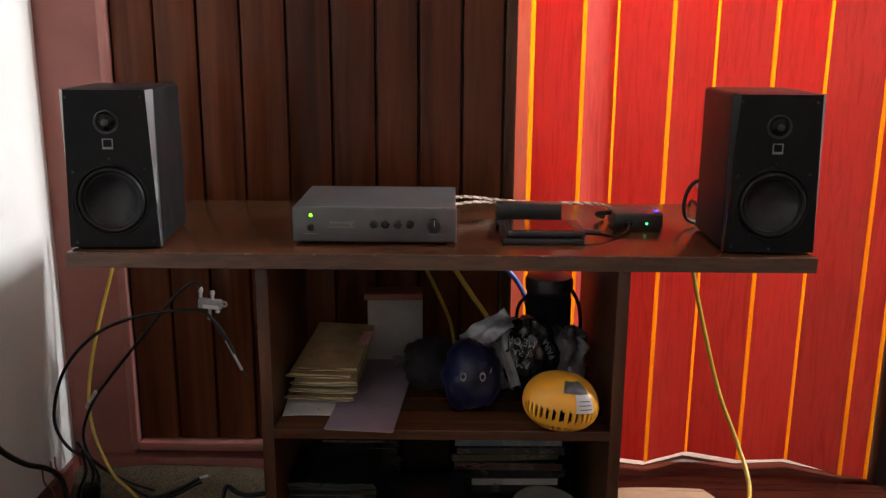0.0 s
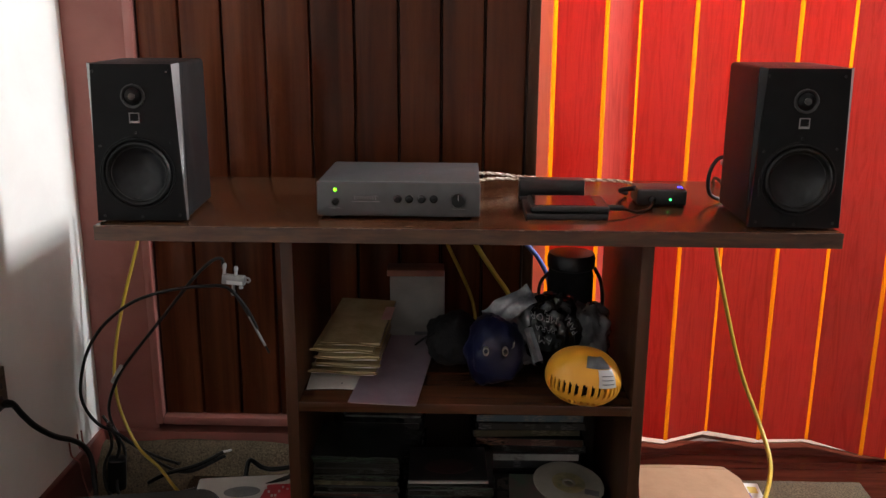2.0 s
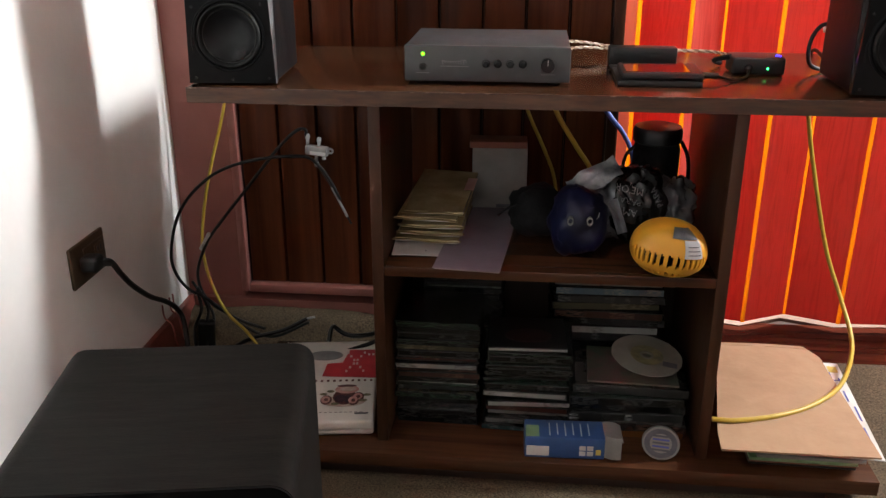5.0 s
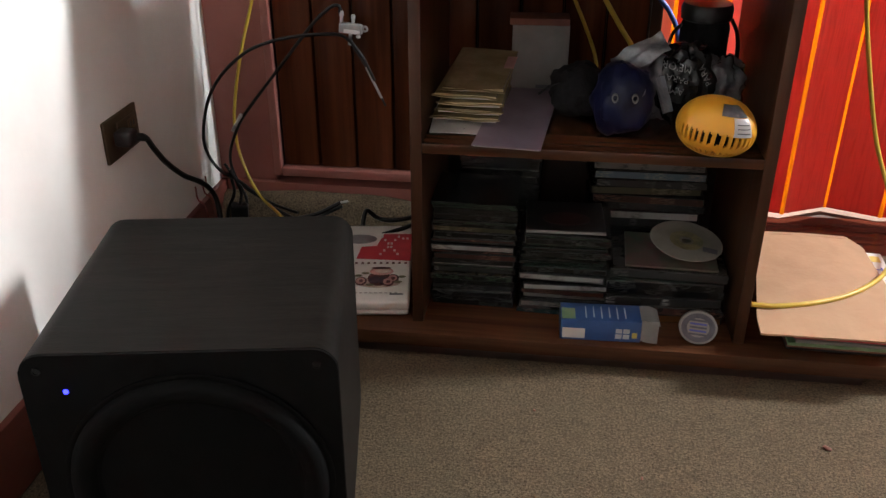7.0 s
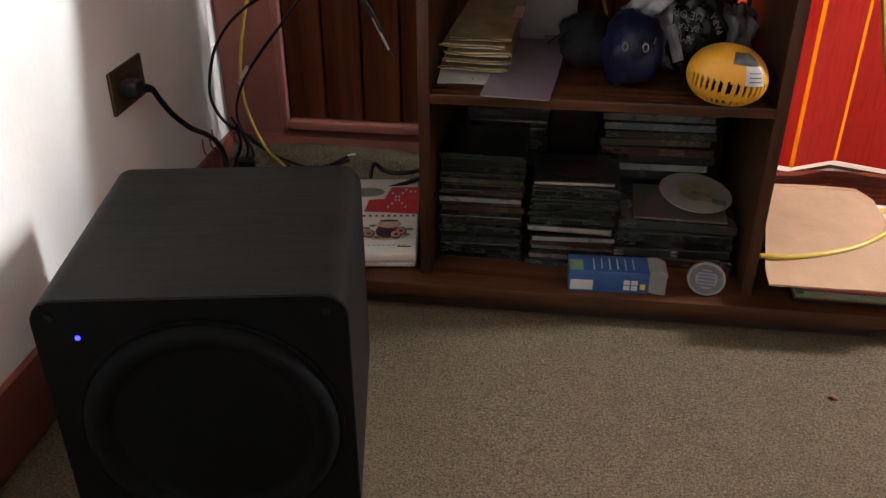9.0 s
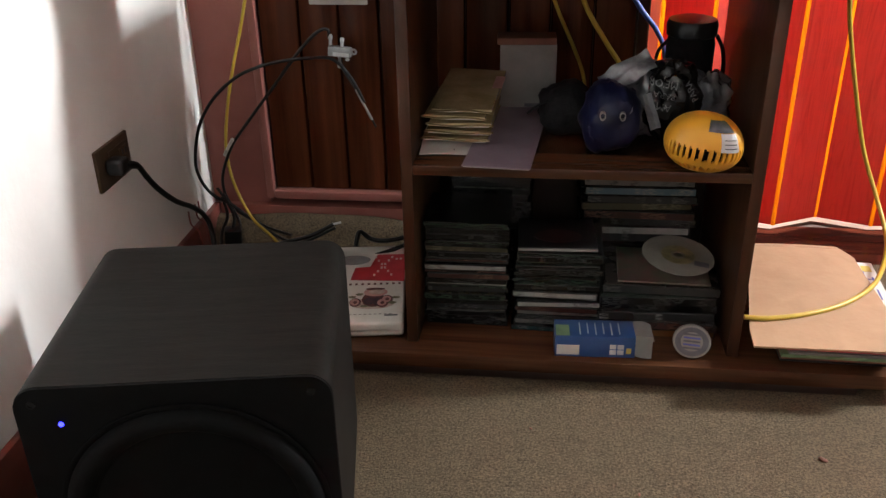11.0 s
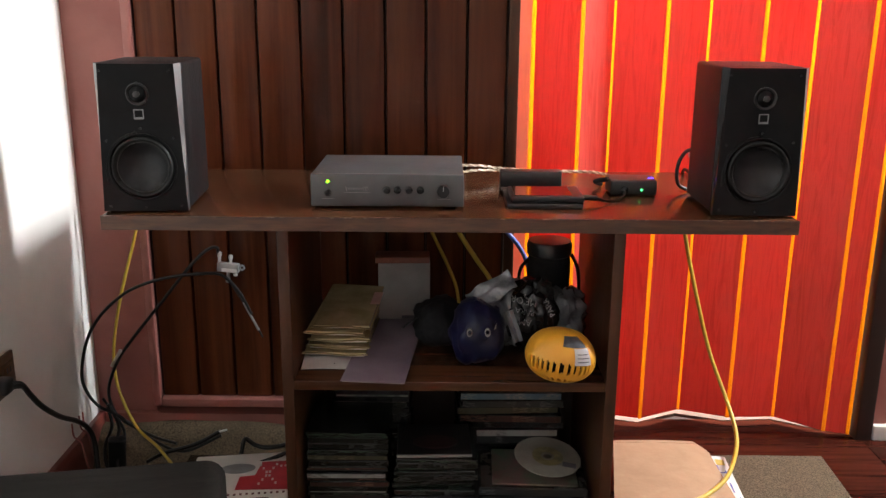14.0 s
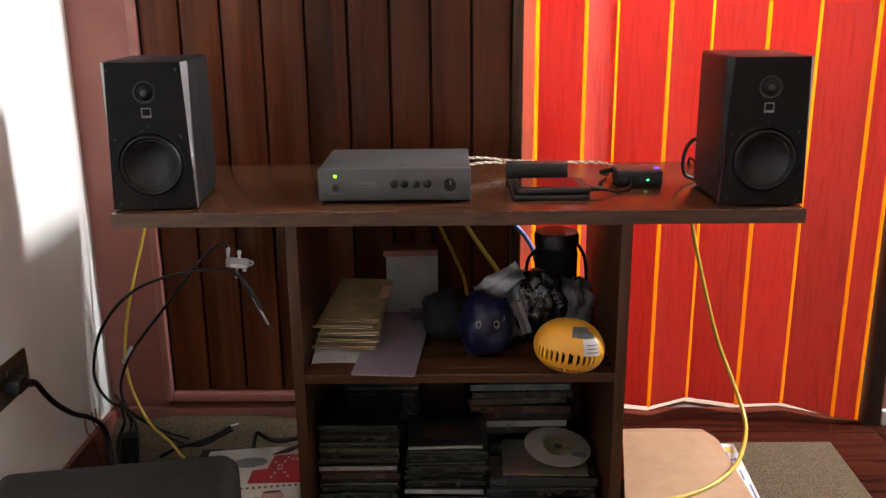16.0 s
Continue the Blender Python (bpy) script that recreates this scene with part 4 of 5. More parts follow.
def blob(rx, ry, rz, seed, rough, flat=0.0, seg=40, bm=None, m=None, mat=0, freq=2.2):
    """A closed soft body: an ellipsoid with folds, cut flat where it rests."""
    bm = bm or bmesh.new()
    r = bmesh.ops.create_uvsphere(bm, u_segments=seg, v_segments=seg // 2, radius=1)["verts"]
    for v in r:
        n = noise.fractal(v.co * freq + Vector((seed, 0, 0)), 1.0, 2.0, 3)
        rid = abs(noise.noise(v.co * freq * 1.7 + Vector((0, seed, 0))))
        k = 1 + rough * (n - 0.9 * rid)
        c = Vector((v.co.x * rx, v.co.y * ry, v.co.z * rz)) * k
        c.z = max(c.z + rz * (1 - flat), 0.0)
        v.co = (m or Matrix()) @ c
        for f in v.link_faces:
            f.material_index = mat
    return bm


ob = thing("fabric_pouch", pose(-0.012, 0.205, ZS), "crumpled black fabric pouch", "pouch")
part("body", blob(0.050, 0.060, 0.044, 3, 0.14, 0.1, freq=1.5), M["fabric"], ob)
part("drawstring", tube([(-0.025, -0.03, 0.062), (-0.045, -0.04, 0.055), (-0.062, -0.035, 0.040)], 0.0018, 6, 6), M["fabric"], ob)
# dark blue toy, one plain body
bm = blob(0.048, 0.050, 0.058, 9, 0.16, 0.05, freq=1.6)
for x in (-0.0155, 0.0135):
    m = at(x, -0.0485, 0.071, FACE)
    m2 = m @ Matrix.Diagonal((0.8, 1.15, 1, 1))
    lathe([(0.0040, -0.004), (0.0040, 0.0030), (0.0058, 0.0030), (0.0058, -0.004)], m2, 24, bm, 1)
# pale wedge marks beside the rings
for x, z, w, h in ((-0.030, 0.058, 0.010, 0.026), (0.0255, 0.078, 0.004, 0.014)):
    q = [bm.verts.new((px, -0.0505 + 14 * (px * px), pz)) for px, pz in ((x - w * 0.6, z - h * 0.4), (x + w * 0.5, z - h * 0.2), (x + w * 0.6, z + h * 0.5))]
    e = bmesh.ops.extrude_face_region(bm, geom=[bm.faces.new(q)])["geom"]
    bmesh.ops.translate(bm, vec=(0, 0.004, 0), verts=[v for v in e if isinstance(v, bmesh.types.BMVert)])
    for v in q + [v for v in e if isinstance(v, bmesh.types.BMVert)]:
        for f in v.link_faces:
            f.material_index = 2
toy = tagged(mesh_object("soft_toy", bm, [M["blue_toy"], M["greypaper"], M["film"]]), "dark blue rounded toy with two white rings", "toy")
toy.matrix_basis = pose(0.054, 0.115, ZS, 0, 0, 0)
# clear bag and black printed bag
ob = thing("clear_bag", pose(0.115, 0.205, ZS, 0, 0, 20), "crumpled clear plastic bag", "plastic bag")
part("body", blob(0.062, 0.060, 0.060, 21, 0.26, 0.0, 72, freq=2.0), M["film"], ob, smooth=60)
part("sleeve", sheet(0.085, 0.040, 18, 10, lambda u, v: 0.006 + 0.004 * math.sin(9 * u + 4 * v) + 0.004 * noise.noise(Vector((u * 5, v * 4, 1))), 0.0012, m=pose(-0.085, -0.040, 0.078, 38, -30, -14)), M["clear_film"], ob, "stiff clear sleeve", smooth=60)
part("tail", sheet(0.016, 0.055, 5, 10, lambda u, v: 0.003 * math.sin(6 * v) + 0.002 * math.sin(8 * u), 0.001, m=pose(-0.034, -0.090, 0.036, 78, -18, -14)), M["clear_film"], ob, "folded strip of clear film", smooth=60)
ob = thing("black_bag", pose(0.145, 0.178, ZS, 0, 0, 0), "crumpled black carrier bag with pale lettering", "plastic bag")
bag = part("body", blob(0.050, 0.050, 0.066, 41, 0.2, 0.0, 72, freq=1.8), M["black_film"], ob, smooth=60)


def laid_on(surface, pts_faces, lift):
    """Drops flat marks along +y onto the front of a body."""
    tree = BVHTree.FromPolygons([v.co[:] for v in surface.data.vertices], [p.vertices[:] for p in surface.data.polygons])
    bm = bmesh.new()
    pts, faces = pts_faces
    vs = []
    for x, z in pts:
        hit = tree.ray_cast(Vector((x, -0.3, z)), Vector((0, 1, 0)))[0]
        vs.append(bm.verts.new((x, (hit.y if hit else 0.0) - lift, z)))
    for f in faces:
        bm.faces.new([vs[k] for k in f])
    return bm


def letters(body, height, m):
    """A word in the built-in font as flat points and faces, turned and moved by m."""
    cu = bpy.data.curves.new(body, "FONT")
    cu.body, cu.size, cu.align_x, cu.align_y, cu.resolution_u = body, height, "CENTER", "CENTER", 3
    tmp = bpy.data.objects.new(body, cu)
    me = bpy.data.meshes.new_from_object(tmp)
    out = [(v[0], v[1]) for v in (m @ Vector((*p.co[:2], 0)) for p in me.vertices)], [tuple(p.vertices) for p in me.polygons]
    for block, store in ((tmp, bpy.data.objects), (me, bpy.data.meshes), (cu, bpy.data.curves)):
        store.remove(block)
    return out


for word, size, x, z, turn in (("MEJOR", 0.0145, -0.014, 0.100, 172), ("PARA", 0.0130, -0.012, 0.083, 176), ("AM", 0.015, -0.012, 0.066, 176), ("PARA", 0.0130, 0.029, 0.088, 118)):
    part("lettering", laid_on(bag, letters(word, size, pose(x, z, 0, 0, 0, turn)), 0.0012), M["faint_mark"], bag, "pale lettering printed upside down", smooth=0)
ob = thing("clear_bag", pose(0.212, 0.230, ZS, 0, 0, -20), "crumpled clear plastic bag", "plastic bag")
part("body", blob(0.040, 0.055, 0.050, 55, 0.26, 0.1, 64, freq=2.0), M["film"], ob, smooth=60)
# yellow slotted shell
shell = thing("plastic_shell", pose(0.178, 0.048, ZS, 0, 7, -4), "orange-yellow plastic shell with slots and a torn label", "plastic shell")
bm = bmesh.new()
NU, NV, RX, RY, RZ = 152, 48, 0.0565, 0.050, 0.050
SQ = lambda c: math.copysign(abs(c) ** 0.85, c)


def shell_point(i, j, k=1.0):
    a, b = 2 * math.pi * i / NU, -0.42 * math.pi + 0.92 * math.pi * j / NV
    return Vector((RX * k * math.cos(b) * SQ(math.cos(a)), RY * k * math.cos(b) * SQ(math.sin(a)), RZ * k * math.sin(b) * (0.92 if b > 0 else 0.8) + 0.0395))


slots = set()
for i in range(NU):
    if 203 < 360 * i / NU < 338:
        for j0, j1 in ((8, 12), (17, 24)):
            for j in range(j0, j1 + 1):
                if i % 4 == 1 or (i % 4 == 2 and j0 < j < j1):
                    slots.add((i, j))
grid = [[bm.verts.new(shell_point(i, j)) for i in range(NU)] for j in range(NV + 1)]
inner = [[bm.verts.new(shell_point(i, j, 0.94)) for i in range(NU)] for j in range(NV + 1)]
for j in range(NV):
    for i in range(NU):
        if (i, j) in slots:
            for di, dj, p, q in ((0, -1, (i, j), (i + 1, j)), (0, 1, (i, j + 1), (i + 1, j + 1)), (-1, 0, (i, j), (i, j + 1)), (1, 0, (i + 1, j), (i + 1, j + 1))):
                if ((i + di) % NU, j + dj) not in slots:
                    bm.faces.new((grid[p[1]][p[0] % NU], grid[q[1]][q[0] % NU], inner[q[1]][q[0] % NU], inner[p[1]][p[0] % NU]))
            continue
        for g in (grid, inner):
            bm.faces.new((g[j][i], g[j][(i + 1) % NU], g[j + 1][(i + 1) % NU], g[j + 1][i]))
for g in (grid, inner):
    bm.faces.new(g[0])
    bm.faces.new(g[-1])
sh = part("shell", bm, M["yellow_shell"], shell)
part("dark_core", lathe([(0.0, -0.030), (0.030, -0.026), (0.044, 0), (0.030, 0.030), (0, 0.036)], at(0, 0, 0.040, Matrix.Diagonal((1, 0.8, 1, 1))), 24), M["fabric"], shell)


def patch(a0, a1, b0, b1, k):
    bm = bmesh.new()
    g = []
    for j in range(9):
        row = []
        for i in range(9):
            a, b = radians(a0 + (a1 - a0) * i / 8), radians(b0 + (b1 - b0) * j / 8)
            row.append(bm.verts.new((RX * k * math.cos(b) * SQ(math.cos(a)), RY * k * math.cos(b) * SQ(math.sin(a)), RZ * k * math.sin(b) * (0.92 if b > 0 else 0.8) + 0.0395)))
        g.append(row)
    for j in range(8):
        for i in range(8):
            bm.faces.new((g[j][i], g[j][i + 1], g[j + 1][i + 1], g[j + 1][i]))
    bmesh.ops.solidify(bm, geom=bm.faces, thickness=0.0006)
    return bm


part("sticker", patch(286, 319, 8, 40, 1.02), M["white_eye"], sh, "white torn printed label")
part("sticker", patch(268, 318, 41, 66, 1.02), M["clear_film"], sh, "clear sticky tape")
for z in (14, 21, 28):
    part("print_line", patch(291, 314, z, z + 1.4, 1.032), M["ink"], sh)
# flask
fl = thing("flask", pose(0.192, 0.318, ZS), "black bottle pouch with a lid and carrying strap", "bottle")
part("body", lathe([(0, 0), (0.036, 0), (0.039, 0.004), (0.040, 0.12), (0.037, 0.132), (0, 0.132)], None, 40), M["fabric"], fl)
part("lid", lathe([(0.037, 0.1322), (0.041, 0.135), (0.042, 0.152), (0.039, 0.160), (0.024, 0.164), (0, 0.164)], None, 40), M["dark"], fl)
part("strap", tube([(0.040, -0.006, 0.135), (0.052, -0.010, 0.11), (0.056, -0.012, 0.07), (0.050, -0.012, 0.035), (0.0405, -0.008, 0.02)], 0.0035, 6, 8), M["fabric"], fl)
part("strap", tube([(-0.038, -0.006, 0.125), (-0.052, -0.01, 0.11), (-0.056, -0.012, 0.085), (-0.046, -0.012, 0.06), (-0.0395, -0.008, 0.05)], 0.003, 6, 8), M["fabric"], fl)

# ---- lower shelf: discs in cases ----
ZB = 0.0475


def disc_case(w, d, h, name, label, group):
    c = thing(name, Matrix(), label, name.replace("_", " "), group)
    part("shell", box(-w / 2, w / 2, 0.0, d, 0.0, h, 0.0006, 1), M["case"], c, smooth=0)
    part("cover", box(-w / 2 + 0.004, w / 2 - 0.002, 0.002, d - 0.002, h + 0.0001, h + 0.0005), M["cover"], c, smooth=0)
    part("spine_label", box(-w / 2 + 0.002, w / 2 - 0.002, -0.0004, -0.0001, 0.0012, h - 0.0012), M["dvd_spine"] if w > 0.15 else M["spine"], c, smooth=0)
    return c


jewel = disc_case(0.138, 0.124, 0.0098, "cd_case", "clear CD case with a printed spine in a stack", "CD cases")
slim = disc_case(0.138, 0.124, 0.0052, "cd_case", "slim CD case in a stack", "CD cases")
movie = disc_case(0.188, 0.134, 0.0142, "dvd_case", "dark DVD case with a printed spine in a stack", "DVD cases")
used = set()


def put(proto, m):
    if proto.name in used:
        return copy_thing(proto, m)
    used.add(proto.name)
    proto.matrix_basis = m
    return proto


def stack(x, y, z, top, protos, seed, jit=0.004, turn=2.0, prints=()):
    r, count = random.Random(seed), 0
    while True:
        p = r.choice(protos)
        h = {jewel: 0.0105, slim: 0.0059, movie: 0.0149}[p]
        if z + h > top:
            return z
        c = put(p, pose(x + r.uniform(-jit, jit), y + r.uniform(-jit, jit) * 1.5, z, 0, 0, r.uniform(-turn, turn)))
        for ch in c.children:
            if count < len(prints) and ch.name.startswith("spine_label"):
                ch.material_slots[0].link = "OBJECT"
                ch.material_slots[0].material = M["print_" + prints[count]]
        count += 1
        z += h


z1 = stack(-0.166, 0.092, ZB, 0.246, [jewel, jewel, slim], 1, 0.003, 1.2, "black black black smoke black moss smoke moss black rust rust white smoke rust black olive black".split())
stack(-0.135, 0.222, ZB, 0.29, [jewel], 12, 0.004, 2)
z2 = stack(-0.017, 0.085, ZB, 0.20, [jewel, jewel, slim], 2, 0.006, 3, "teal black grey grey rust white grey white black moss black moss black black".split())
z3 = stack(0.150, 0.088, ZB, 0.140, [movie], 3, 0.006, 2, "amber rust silver black black smoke".split())
stack(0.122, 0.228, ZB, 0.290, [movie], 4, 0.006, 3, "black moss black rust black moss black smoke white black rust olive smoke sky grey".split())
ob = thing("booklet", pose(0.157, 0.098, z3 + 0.0006, 0, 0, -2), "pink and green printed booklet on the cases", "booklet")
part("cover", sheet(0.148, 0.12, 8, 8, lambda u, v: 0.004 + 0.002 * v, 0.003, m=at(-0.074, 0, 0)), M["pink"], ob)
ob = thing("cd_booklet", pose(-0.017, 0.092, z2 + 0.0006, 0, 0, 2), "dark booklet with a red picture and pale edge", "booklet")
part("cover", sheet(0.128, 0.118, 4, 4, lambda u, v: 0.0035, 0.003, m=at(-0.064, 0, 0)), M["dark"], ob)
part("picture", lathe([(0.036, 0), (0.036, 0.0004), (0, 0.0004)], at(0.002, 0.05, 0.0036, Matrix.Diagonal((1.1, 0.7, 1, 1))), 24), M["print_maroon"], ob)
part("edge", box(-0.064, 0.064, -0.0006, 0.004, 0.0003, 0.0042), M["greypaper"], ob, smooth=0)
dk = thing("loose_disc", pose(0.184, 0.160, z3 + 0.024, 7, 5, 0), "loose white printed disc leaning on the cases", "disc")
part("disc", lathe([(0.0075, 0), (0.0595, 0), (0.060, 0.0006), (0.0595, 0.0012), (0.0075, 0.0012), (0.0075, 0)], None, 56), M["disc"], dk)
part("print_ring", lathe([(0.012, 0.0013), (0.028, 0.0013), (0.028, 0.0016), (0.012, 0.0016)], None, 32), M["disc_print"], dk)
part("print_patch", box(0.028, 0.052, -0.022, -0.008, 0.0013, 0.0016, m=pose(0, 0, 0, 0, 0, -10)), M["ink"], dk, smooth=0)
# blue carton lying open, and the round tin lid
bx = thing("blue_carton", pose(0.052, 0.012, ZB, 0, 0, 2), "open blue printed carton lying on its side", "carton")
part("body", box(-0.069, 0.058, 0.0, 0.052, 0.0, 0.038, 0.0015), M["bluebox"], bx)
part("green_panel", box(-0.0675, -0.046, 0.002, 0.034, 0.0381, 0.0386), M["greenbox"], bx, smooth=0)
part("front_panel", box(-0.066, -0.03, -0.0006, -0.0001, 0.004, 0.022), M["paper"], bx, smooth=0)
for i in range(6):
    part("print_line", box(-0.030 + i * 0.0125, -0.028 + i * 0.0125, 0.006 + 0.003 * (i % 2), 0.042, 0.0381, 0.0386), M["mark"], bx, smooth=0)
for i, (x, z) in enumerate(((0.018, 0.006), (0.030, 0.006), (0.018, 0.016), (0.030, 0.016))):
    part("picture", box(x, x + 0.010, -0.0006, -0.0001, z, z + 0.008), M["mark"], bx, smooth=0)
part("picture", box(0.044, 0.052, -0.0006, -0.0001, 0.008, 0.018), M["gold_ink"], bx, smooth=0)
part("flap", sheet(0.030, 0.050, 4, 4, lambda u, v: 0.004 * math.sin(3 * u), 0.0008, m=pose(0.058, 0.002, 0.037, 0, 12, 0)), M["greypaper"], bx, "torn grey card flap")
part("flap", sheet(0.026, 0.040, 4, 4, lambda u, v: 0.003 * math.sin(3 * u), 0.0008, m=pose(0.058, 0.0, 0.004, 90, 0, -12)), M["greypaper"], bx, "torn grey card flap")
tn = thing("round_tin", pose(0.199, 0.030, ZB + 0.026, 66, 0, -8), "small round tin with a pale printed lid", "tin")
part("tin_body", lathe([(0, -0.018), (0.027, -0.018), (0.0275, -0.016), (0.0275, 0.0), (0.026, 0.0015), (0, 0.0015)], Matrix.Diagonal((1.08, 0.96, 1, 1)), 40), M["greypaper"], tn)
part("lid_print", lathe([(0.016, 0.0016), (0.024, 0.0016), (0.024, 0.0021), (0.016, 0.0021)], Matrix.Diagonal((1.08, 0.96, 1, 1)), 32), M["ink"], tn)
for i in range(5):
    part("lid_bar", box(-0.013, 0.013, -0.012 + i * 0.0055, -0.009 + i * 0.0055, 0.0016, 0.0021), M["blue_ink"] if i % 2 else M["ink"], tn, smooth=0)

# ---- on the base board ----
pile = thing("paper_pile", pose(0.395, 0.17, ZB, 0, 0, -1), "pile of magazines under the envelope", "magazines")
rp = random.Random(8)
for i in range(7):
    dx, dy = rp.uniform(-.006, .006), rp.uniform(-.006, .006)
    part("magazine", box(-0.052 + dx, 0.112 + dx, -0.150 + dy, 0.150 + dy, i * 0.0062, i * 0.0062 + 0.0058, 0.0008, 1), (M["cone"], M["brown_card"], M["greenbox"], M["greypaper"], M["redprint"], M["greypaper"], M["paper"])[i], pile)
sheet_ob = thing("printed_sheet", pose(0.418, 0.145, ZB + 0.0442, 0, 0, -4), "white printed sheet with blue drawing and a gold patch", "paper")
part("sheet", box(-0.075, 0.118, -0.15, 0.155, 0, 0.0012), M["paper"], sheet_ob, smooth=0)
part("gold_patch", box(0.096, 0.112, 0.120, 0.142, 0.0013, 0.0016), M["gold_ink"], sheet_ob, smooth=0)
for i, (x, y, w, d) in enumerate(((0.106, 0.07, 0.003, 0.03), (0.094, 0.09, 0.012, 0.003), (0.104, 0.02, 0.003, 0.035), (0.110, -0.04, 0.003, 0.045), (0.094, 0.100, 0.003, 0.02), (0.108, -0.10, 0.003, 0.04))):
    part("ink_line", box(x, x + w, y, y + d, 0.0013, 0.0016), M["blue_ink"], sheet_ob, smooth=0)
env = thing("manila_envelope", pose(0.275, -0.022, ZB + 0.0462, 0, 0, 0), "large manila envelope lying on a paper pile", "envelope")
bm = sheet(0.240, 0.355, 24, 32, lambda u, v: 0.010 + 0.005 * math.sin(3.1 * u + 0.3) * math.sin(2.8 * v) + 0.0012 * noise.noise(Vector((u * 6, v * 6, 2))), 0.003)


def envelope_outline(bm):
    for v in bm.verts:  # cut corner and tapering end
        k = max(0.0, (v.co.y - 0.315) / 0.040)
        v.co.x = v.co.x + (0.0 if v.co.x < 0.12 else -0.026 * k * (v.co.x - 0.12) / 0.12)
        v.co.x += 0.062 * (v.co.y / 0.355) * max(0.0, 1 - v.co.x / 0.24)
        if v.co.y < 0.05 and v.co.x < 0.05:
            v.co.x += (0.05 - v.co.y) * 0.12
    return bm


seam = sheet(0.228, 0.010, 24, 2, lambda u, v: 0.0106 + 0.005 * math.sin(3.1 * (0.025 + 0.95 * u) + 0.3) * math.sin(2.8 * (0.972 + 0.018 * v)), 0.0006, m=at(0.006, 0.345, 0))
part("seam", envelope_outline(seam), M["manila"], env, "folded upper edge", smooth=60)
envelope_outline(bm)
part("pocket", bm, M["manila"], env, smooth=60)
cal = thing("calendar_pad", pose(-0.345, 0.036, ZB, 0, 0, 8), "white spiral calendar pad with red print and a picture", "calendar")
part("base", box(-0.105, 0.078, 0.0, 0.285, 0.0, 0.012, 0.006, 3), M["white_plastic"], cal)
pad = part("pad", box(-0.105, 0.078, -0.004, 0.285, 0.0125, 0.030, 0.005, 3), M["white_plastic"], cal)
bm = bmesh.new()  # red page with a stepped upper edge
outline = [(-0.020, 0.147), (0.078, 0.138), (0.078, 0.245), (0.025, 0.245), (0.014, 0.196), (-0.014, 0.193)]
lower = bm.faces.new([bm.verts.new((x, y, 0.0302)) for x, y in outline])
rise = bmesh.ops.extrude_face_region(bm, geom=[lower])["geom"]
bmesh.ops.translate(bm, vec=(0, 0, 0.0005), verts=[e for e in rise if isinstance(e, bmesh.types.BMVert)])
bmesh.ops.recalc_face_normals(bm, faces=bm.faces)
part("red_page", bm, M["redprint"], pad, smooth=0)
part("grey_patch", lathe([(0.03, 0), (0.03, 0.0004), (0, 0.0004)], at(-0.020, 0.225, 0.0302, Matrix.Diagonal((1.1, 0.62, 1, 1))), 28), M["faint_mark"], pad, "grey oval print")
for i in range(16):
    part("binding_hole", box(-0.098 + i * 0.011, -0.0935 + i * 0.011, 0.127, 0.133, 0.0302, 0.0308), M["print_dark"], pad, smooth=0)
for i in range(6):
    for s in (1, -1):
        part("white_dot", box(-0.002, 0.002, -0.004, 0.004, 0.0309, 0.0312, m=at(0.038 + s * (i - 2.5) * 0.0062, 0.198 + (i - 2.5) * 0.014, 0)), M["paper"], pad, smooth=0)
for x in (0.062, 0.070):
    part("white_dot", box(x - 0.002, x + 0.002, 0.222, 0.229, 0.0309, 0.0312), M["paper"], pad, smooth=0)


def printed_oval(x, y, rx, ry, lift, mat):
    part("picture_shape", lathe([(1, 0), (1, 0.0003), (0, 0.0003)], at(x, y, 0.0302 + lift * 0.0003, Matrix.Diagonal((rx, ry, 1, 1))), 24), mat, pad)


# drawing of a round pot with fruit beside it
printed_oval(0.024, 0.060, 0.038, 0.018, 0, M["print_pale"])
printed_oval(0.025, 0.074, 0.020, 0.026, 1, M["print_dark"])
printed_oval(0.028, 0.098, 0.021, 0.014, 2, M["print_pink"])
printed_oval(0.027, 0.110, 0.017, 0.004, 3, M["print_dark"])
printed_oval(0.030, 0.099, 0.014, 0.008, 3, M["print_pale"])
printed_oval(0.018, 0.068, 0.010, 0.012, 2, M["print_plum"])
printed_oval(0.031, 0.066, 0.007, 0.013, 3, M["print_plum"])
for x, y in ((-0.006, 0.063), (0.041, 0.060), (0.049, 0.072)):
    printed_oval(x, y, 0.010, 0.015, 3, M["print_dark"])
    printed_oval(x - 0.001, y + 0.001, 0.0078, 0.011, 4, M["print_pink"])
    printed_oval(x, y, 0.0035, 0.005, 5, M["print_dark"])
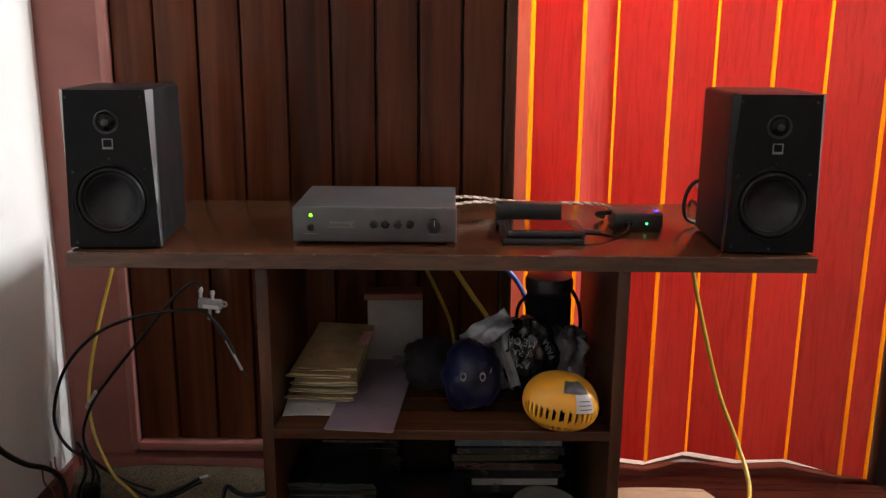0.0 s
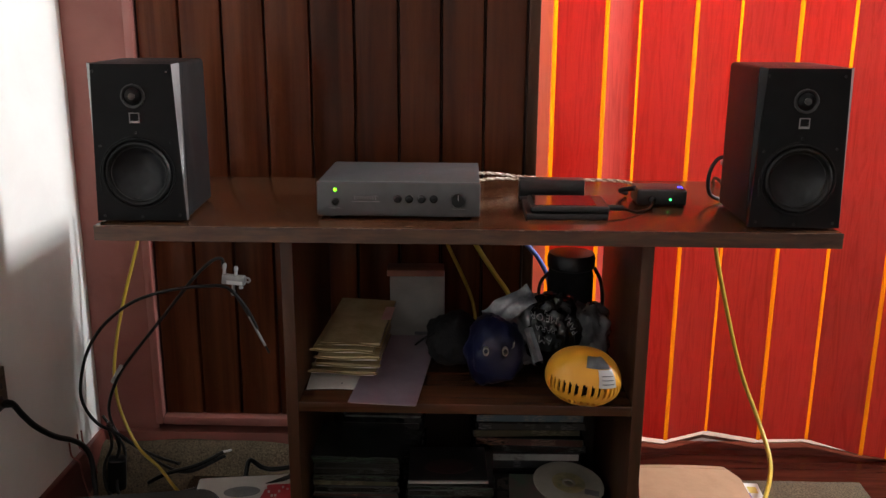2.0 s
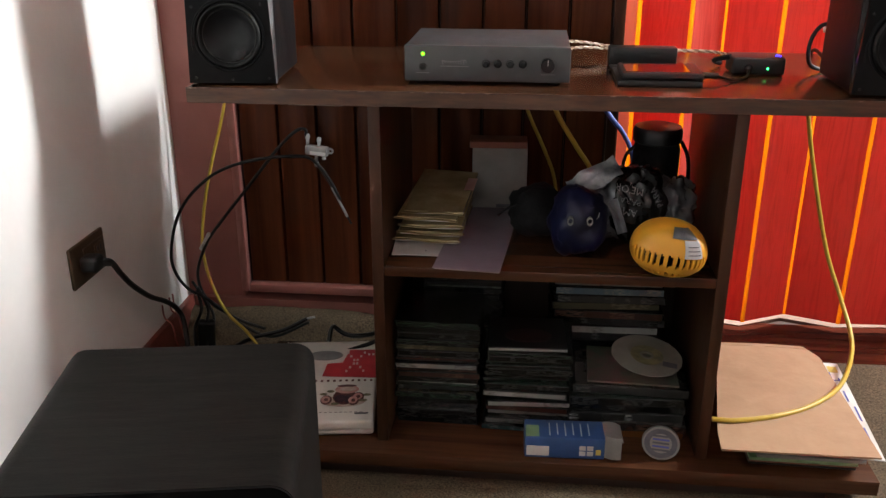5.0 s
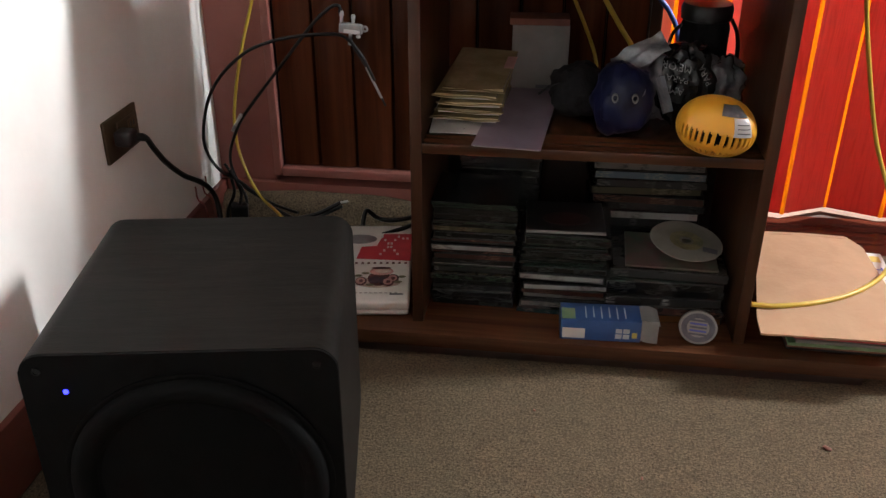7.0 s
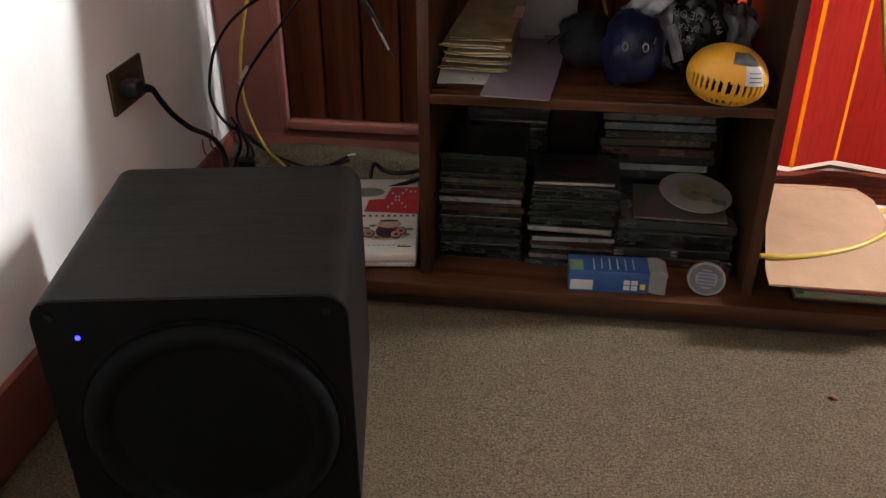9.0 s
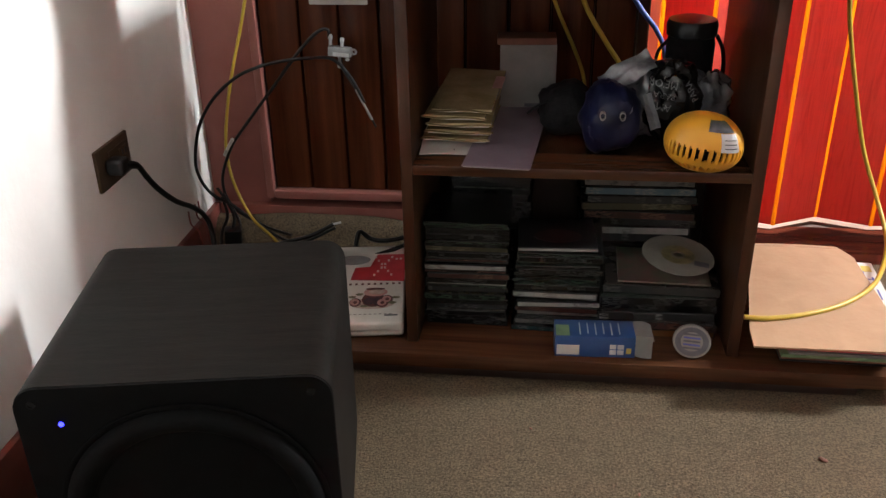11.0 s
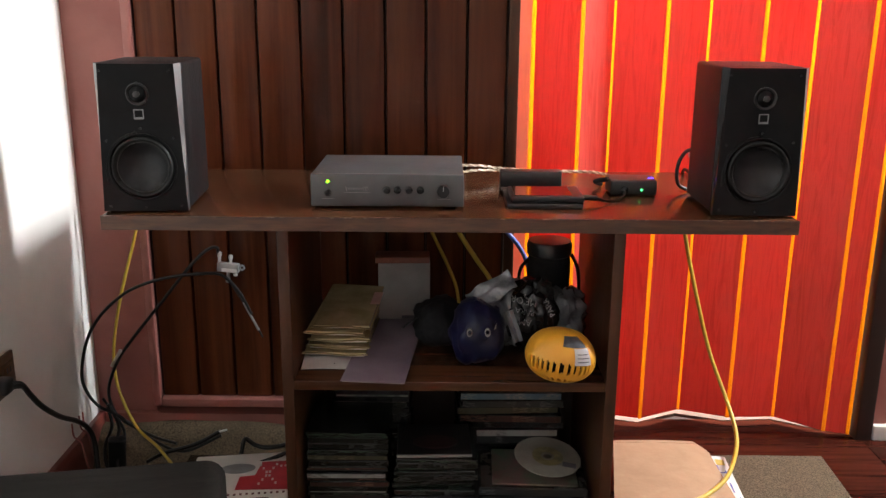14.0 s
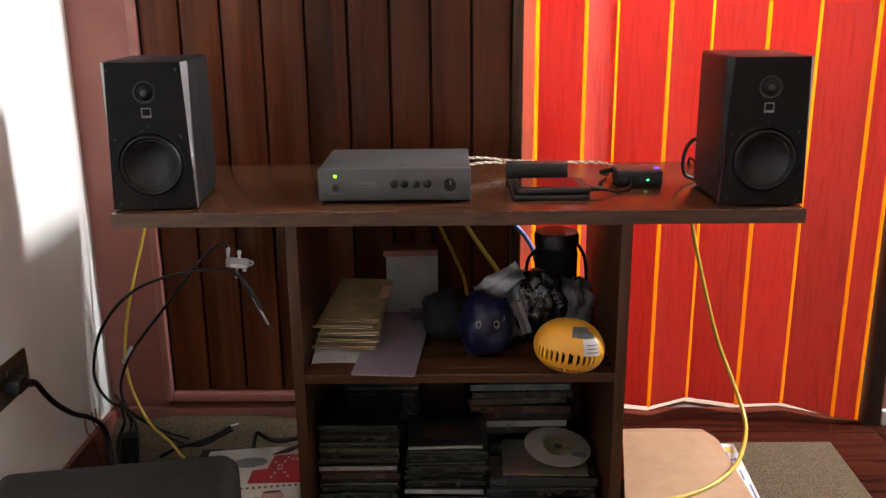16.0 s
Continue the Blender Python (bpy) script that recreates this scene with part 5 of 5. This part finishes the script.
for x, y in ((-0.012, 0.082), (0.000, 0.091), (0.064, 0.078), (0.058, 0.060), (0.010, 0.050)):
    printed_oval(x, y, 0.007, 0.004, 4, M["print_green"])
for i in range(9):
    part("small_print", box(-0.015 + i * 0.0085, -0.010 + i * 0.0085, 0.0235, 0.0255, 0.0302, 0.0305), M["greypaper"], pad, smooth=0)
part("small_print", box(0.045, 0.068, 0.018, 0.022, 0.0302, 0.0306), M["ink"], pad, smooth=0)
# crumbs on the carpet
for x, y, r in ((0.364, -0.154, 0.004), (0.10, -0.25, 0.002), (-0.05, -0.12, 0.0018)):
    cr = thing("crumb", pose(x, y, 0.0, 0, 0, x * 900), "small dark crumb on the carpet", "crumb")
    part("body", blob(r * 1.8, r, r * 0.8, x * 50, 0.4, 0.3, 12), M["brown_card"], cr)

# ---- boards of the wall and the floor ----
GRV = [-0.591, -0.514, -0.437, -0.360, -0.278, -0.198, -0.118, -0.041, 0.037, 0.113]
for a, b in zip(GRV, GRV[1:]):
    w = b - a
    bm = bmesh.new()
    prof = [(0.0008, 0.0118), (0.0012, 0.006), (0.0028, 0.0012), (0.006, 0.0), (w - 0.006, 0.0), (w - 0.0028, 0.0012), (w - 0.0012, 0.006), (w - 0.0008, 0.0118)]
    lo, hi = [bm.verts.new((x, y, 0)) for x, y in prof], [bm.verts.new((x, y, 2.14)) for x, y in prof]
    for i in range(len(prof)):
        j = (i + 1) % len(prof)
        bm.faces.new((lo[i], lo[j], hi[j], hi[i]))
    bm.faces.new(lo)
    bm.faces.new(hi)
    ob = part("plank", bm, M["plank"], planked, smooth=30)
    ob.matrix_basis = Matrix.Translation((a, YN, 0.146))
fl = bpy.data.objects["floor"]
y = 0.15
for i in range(8):
    for x0, x1 in ((0.30, 0.95), (0.952, 2.38)):
        sx = 0.12 * ((i * 37) % 5 - 2) / 2 if x0 > 0.31 else 0
        ob = part("floorboard", box(x0, x1, y, y + 0.0632, -0.0133, -0.0085, 0.0006, 1), M["floorwood"], fl, smooth=0)
    y += 0.064
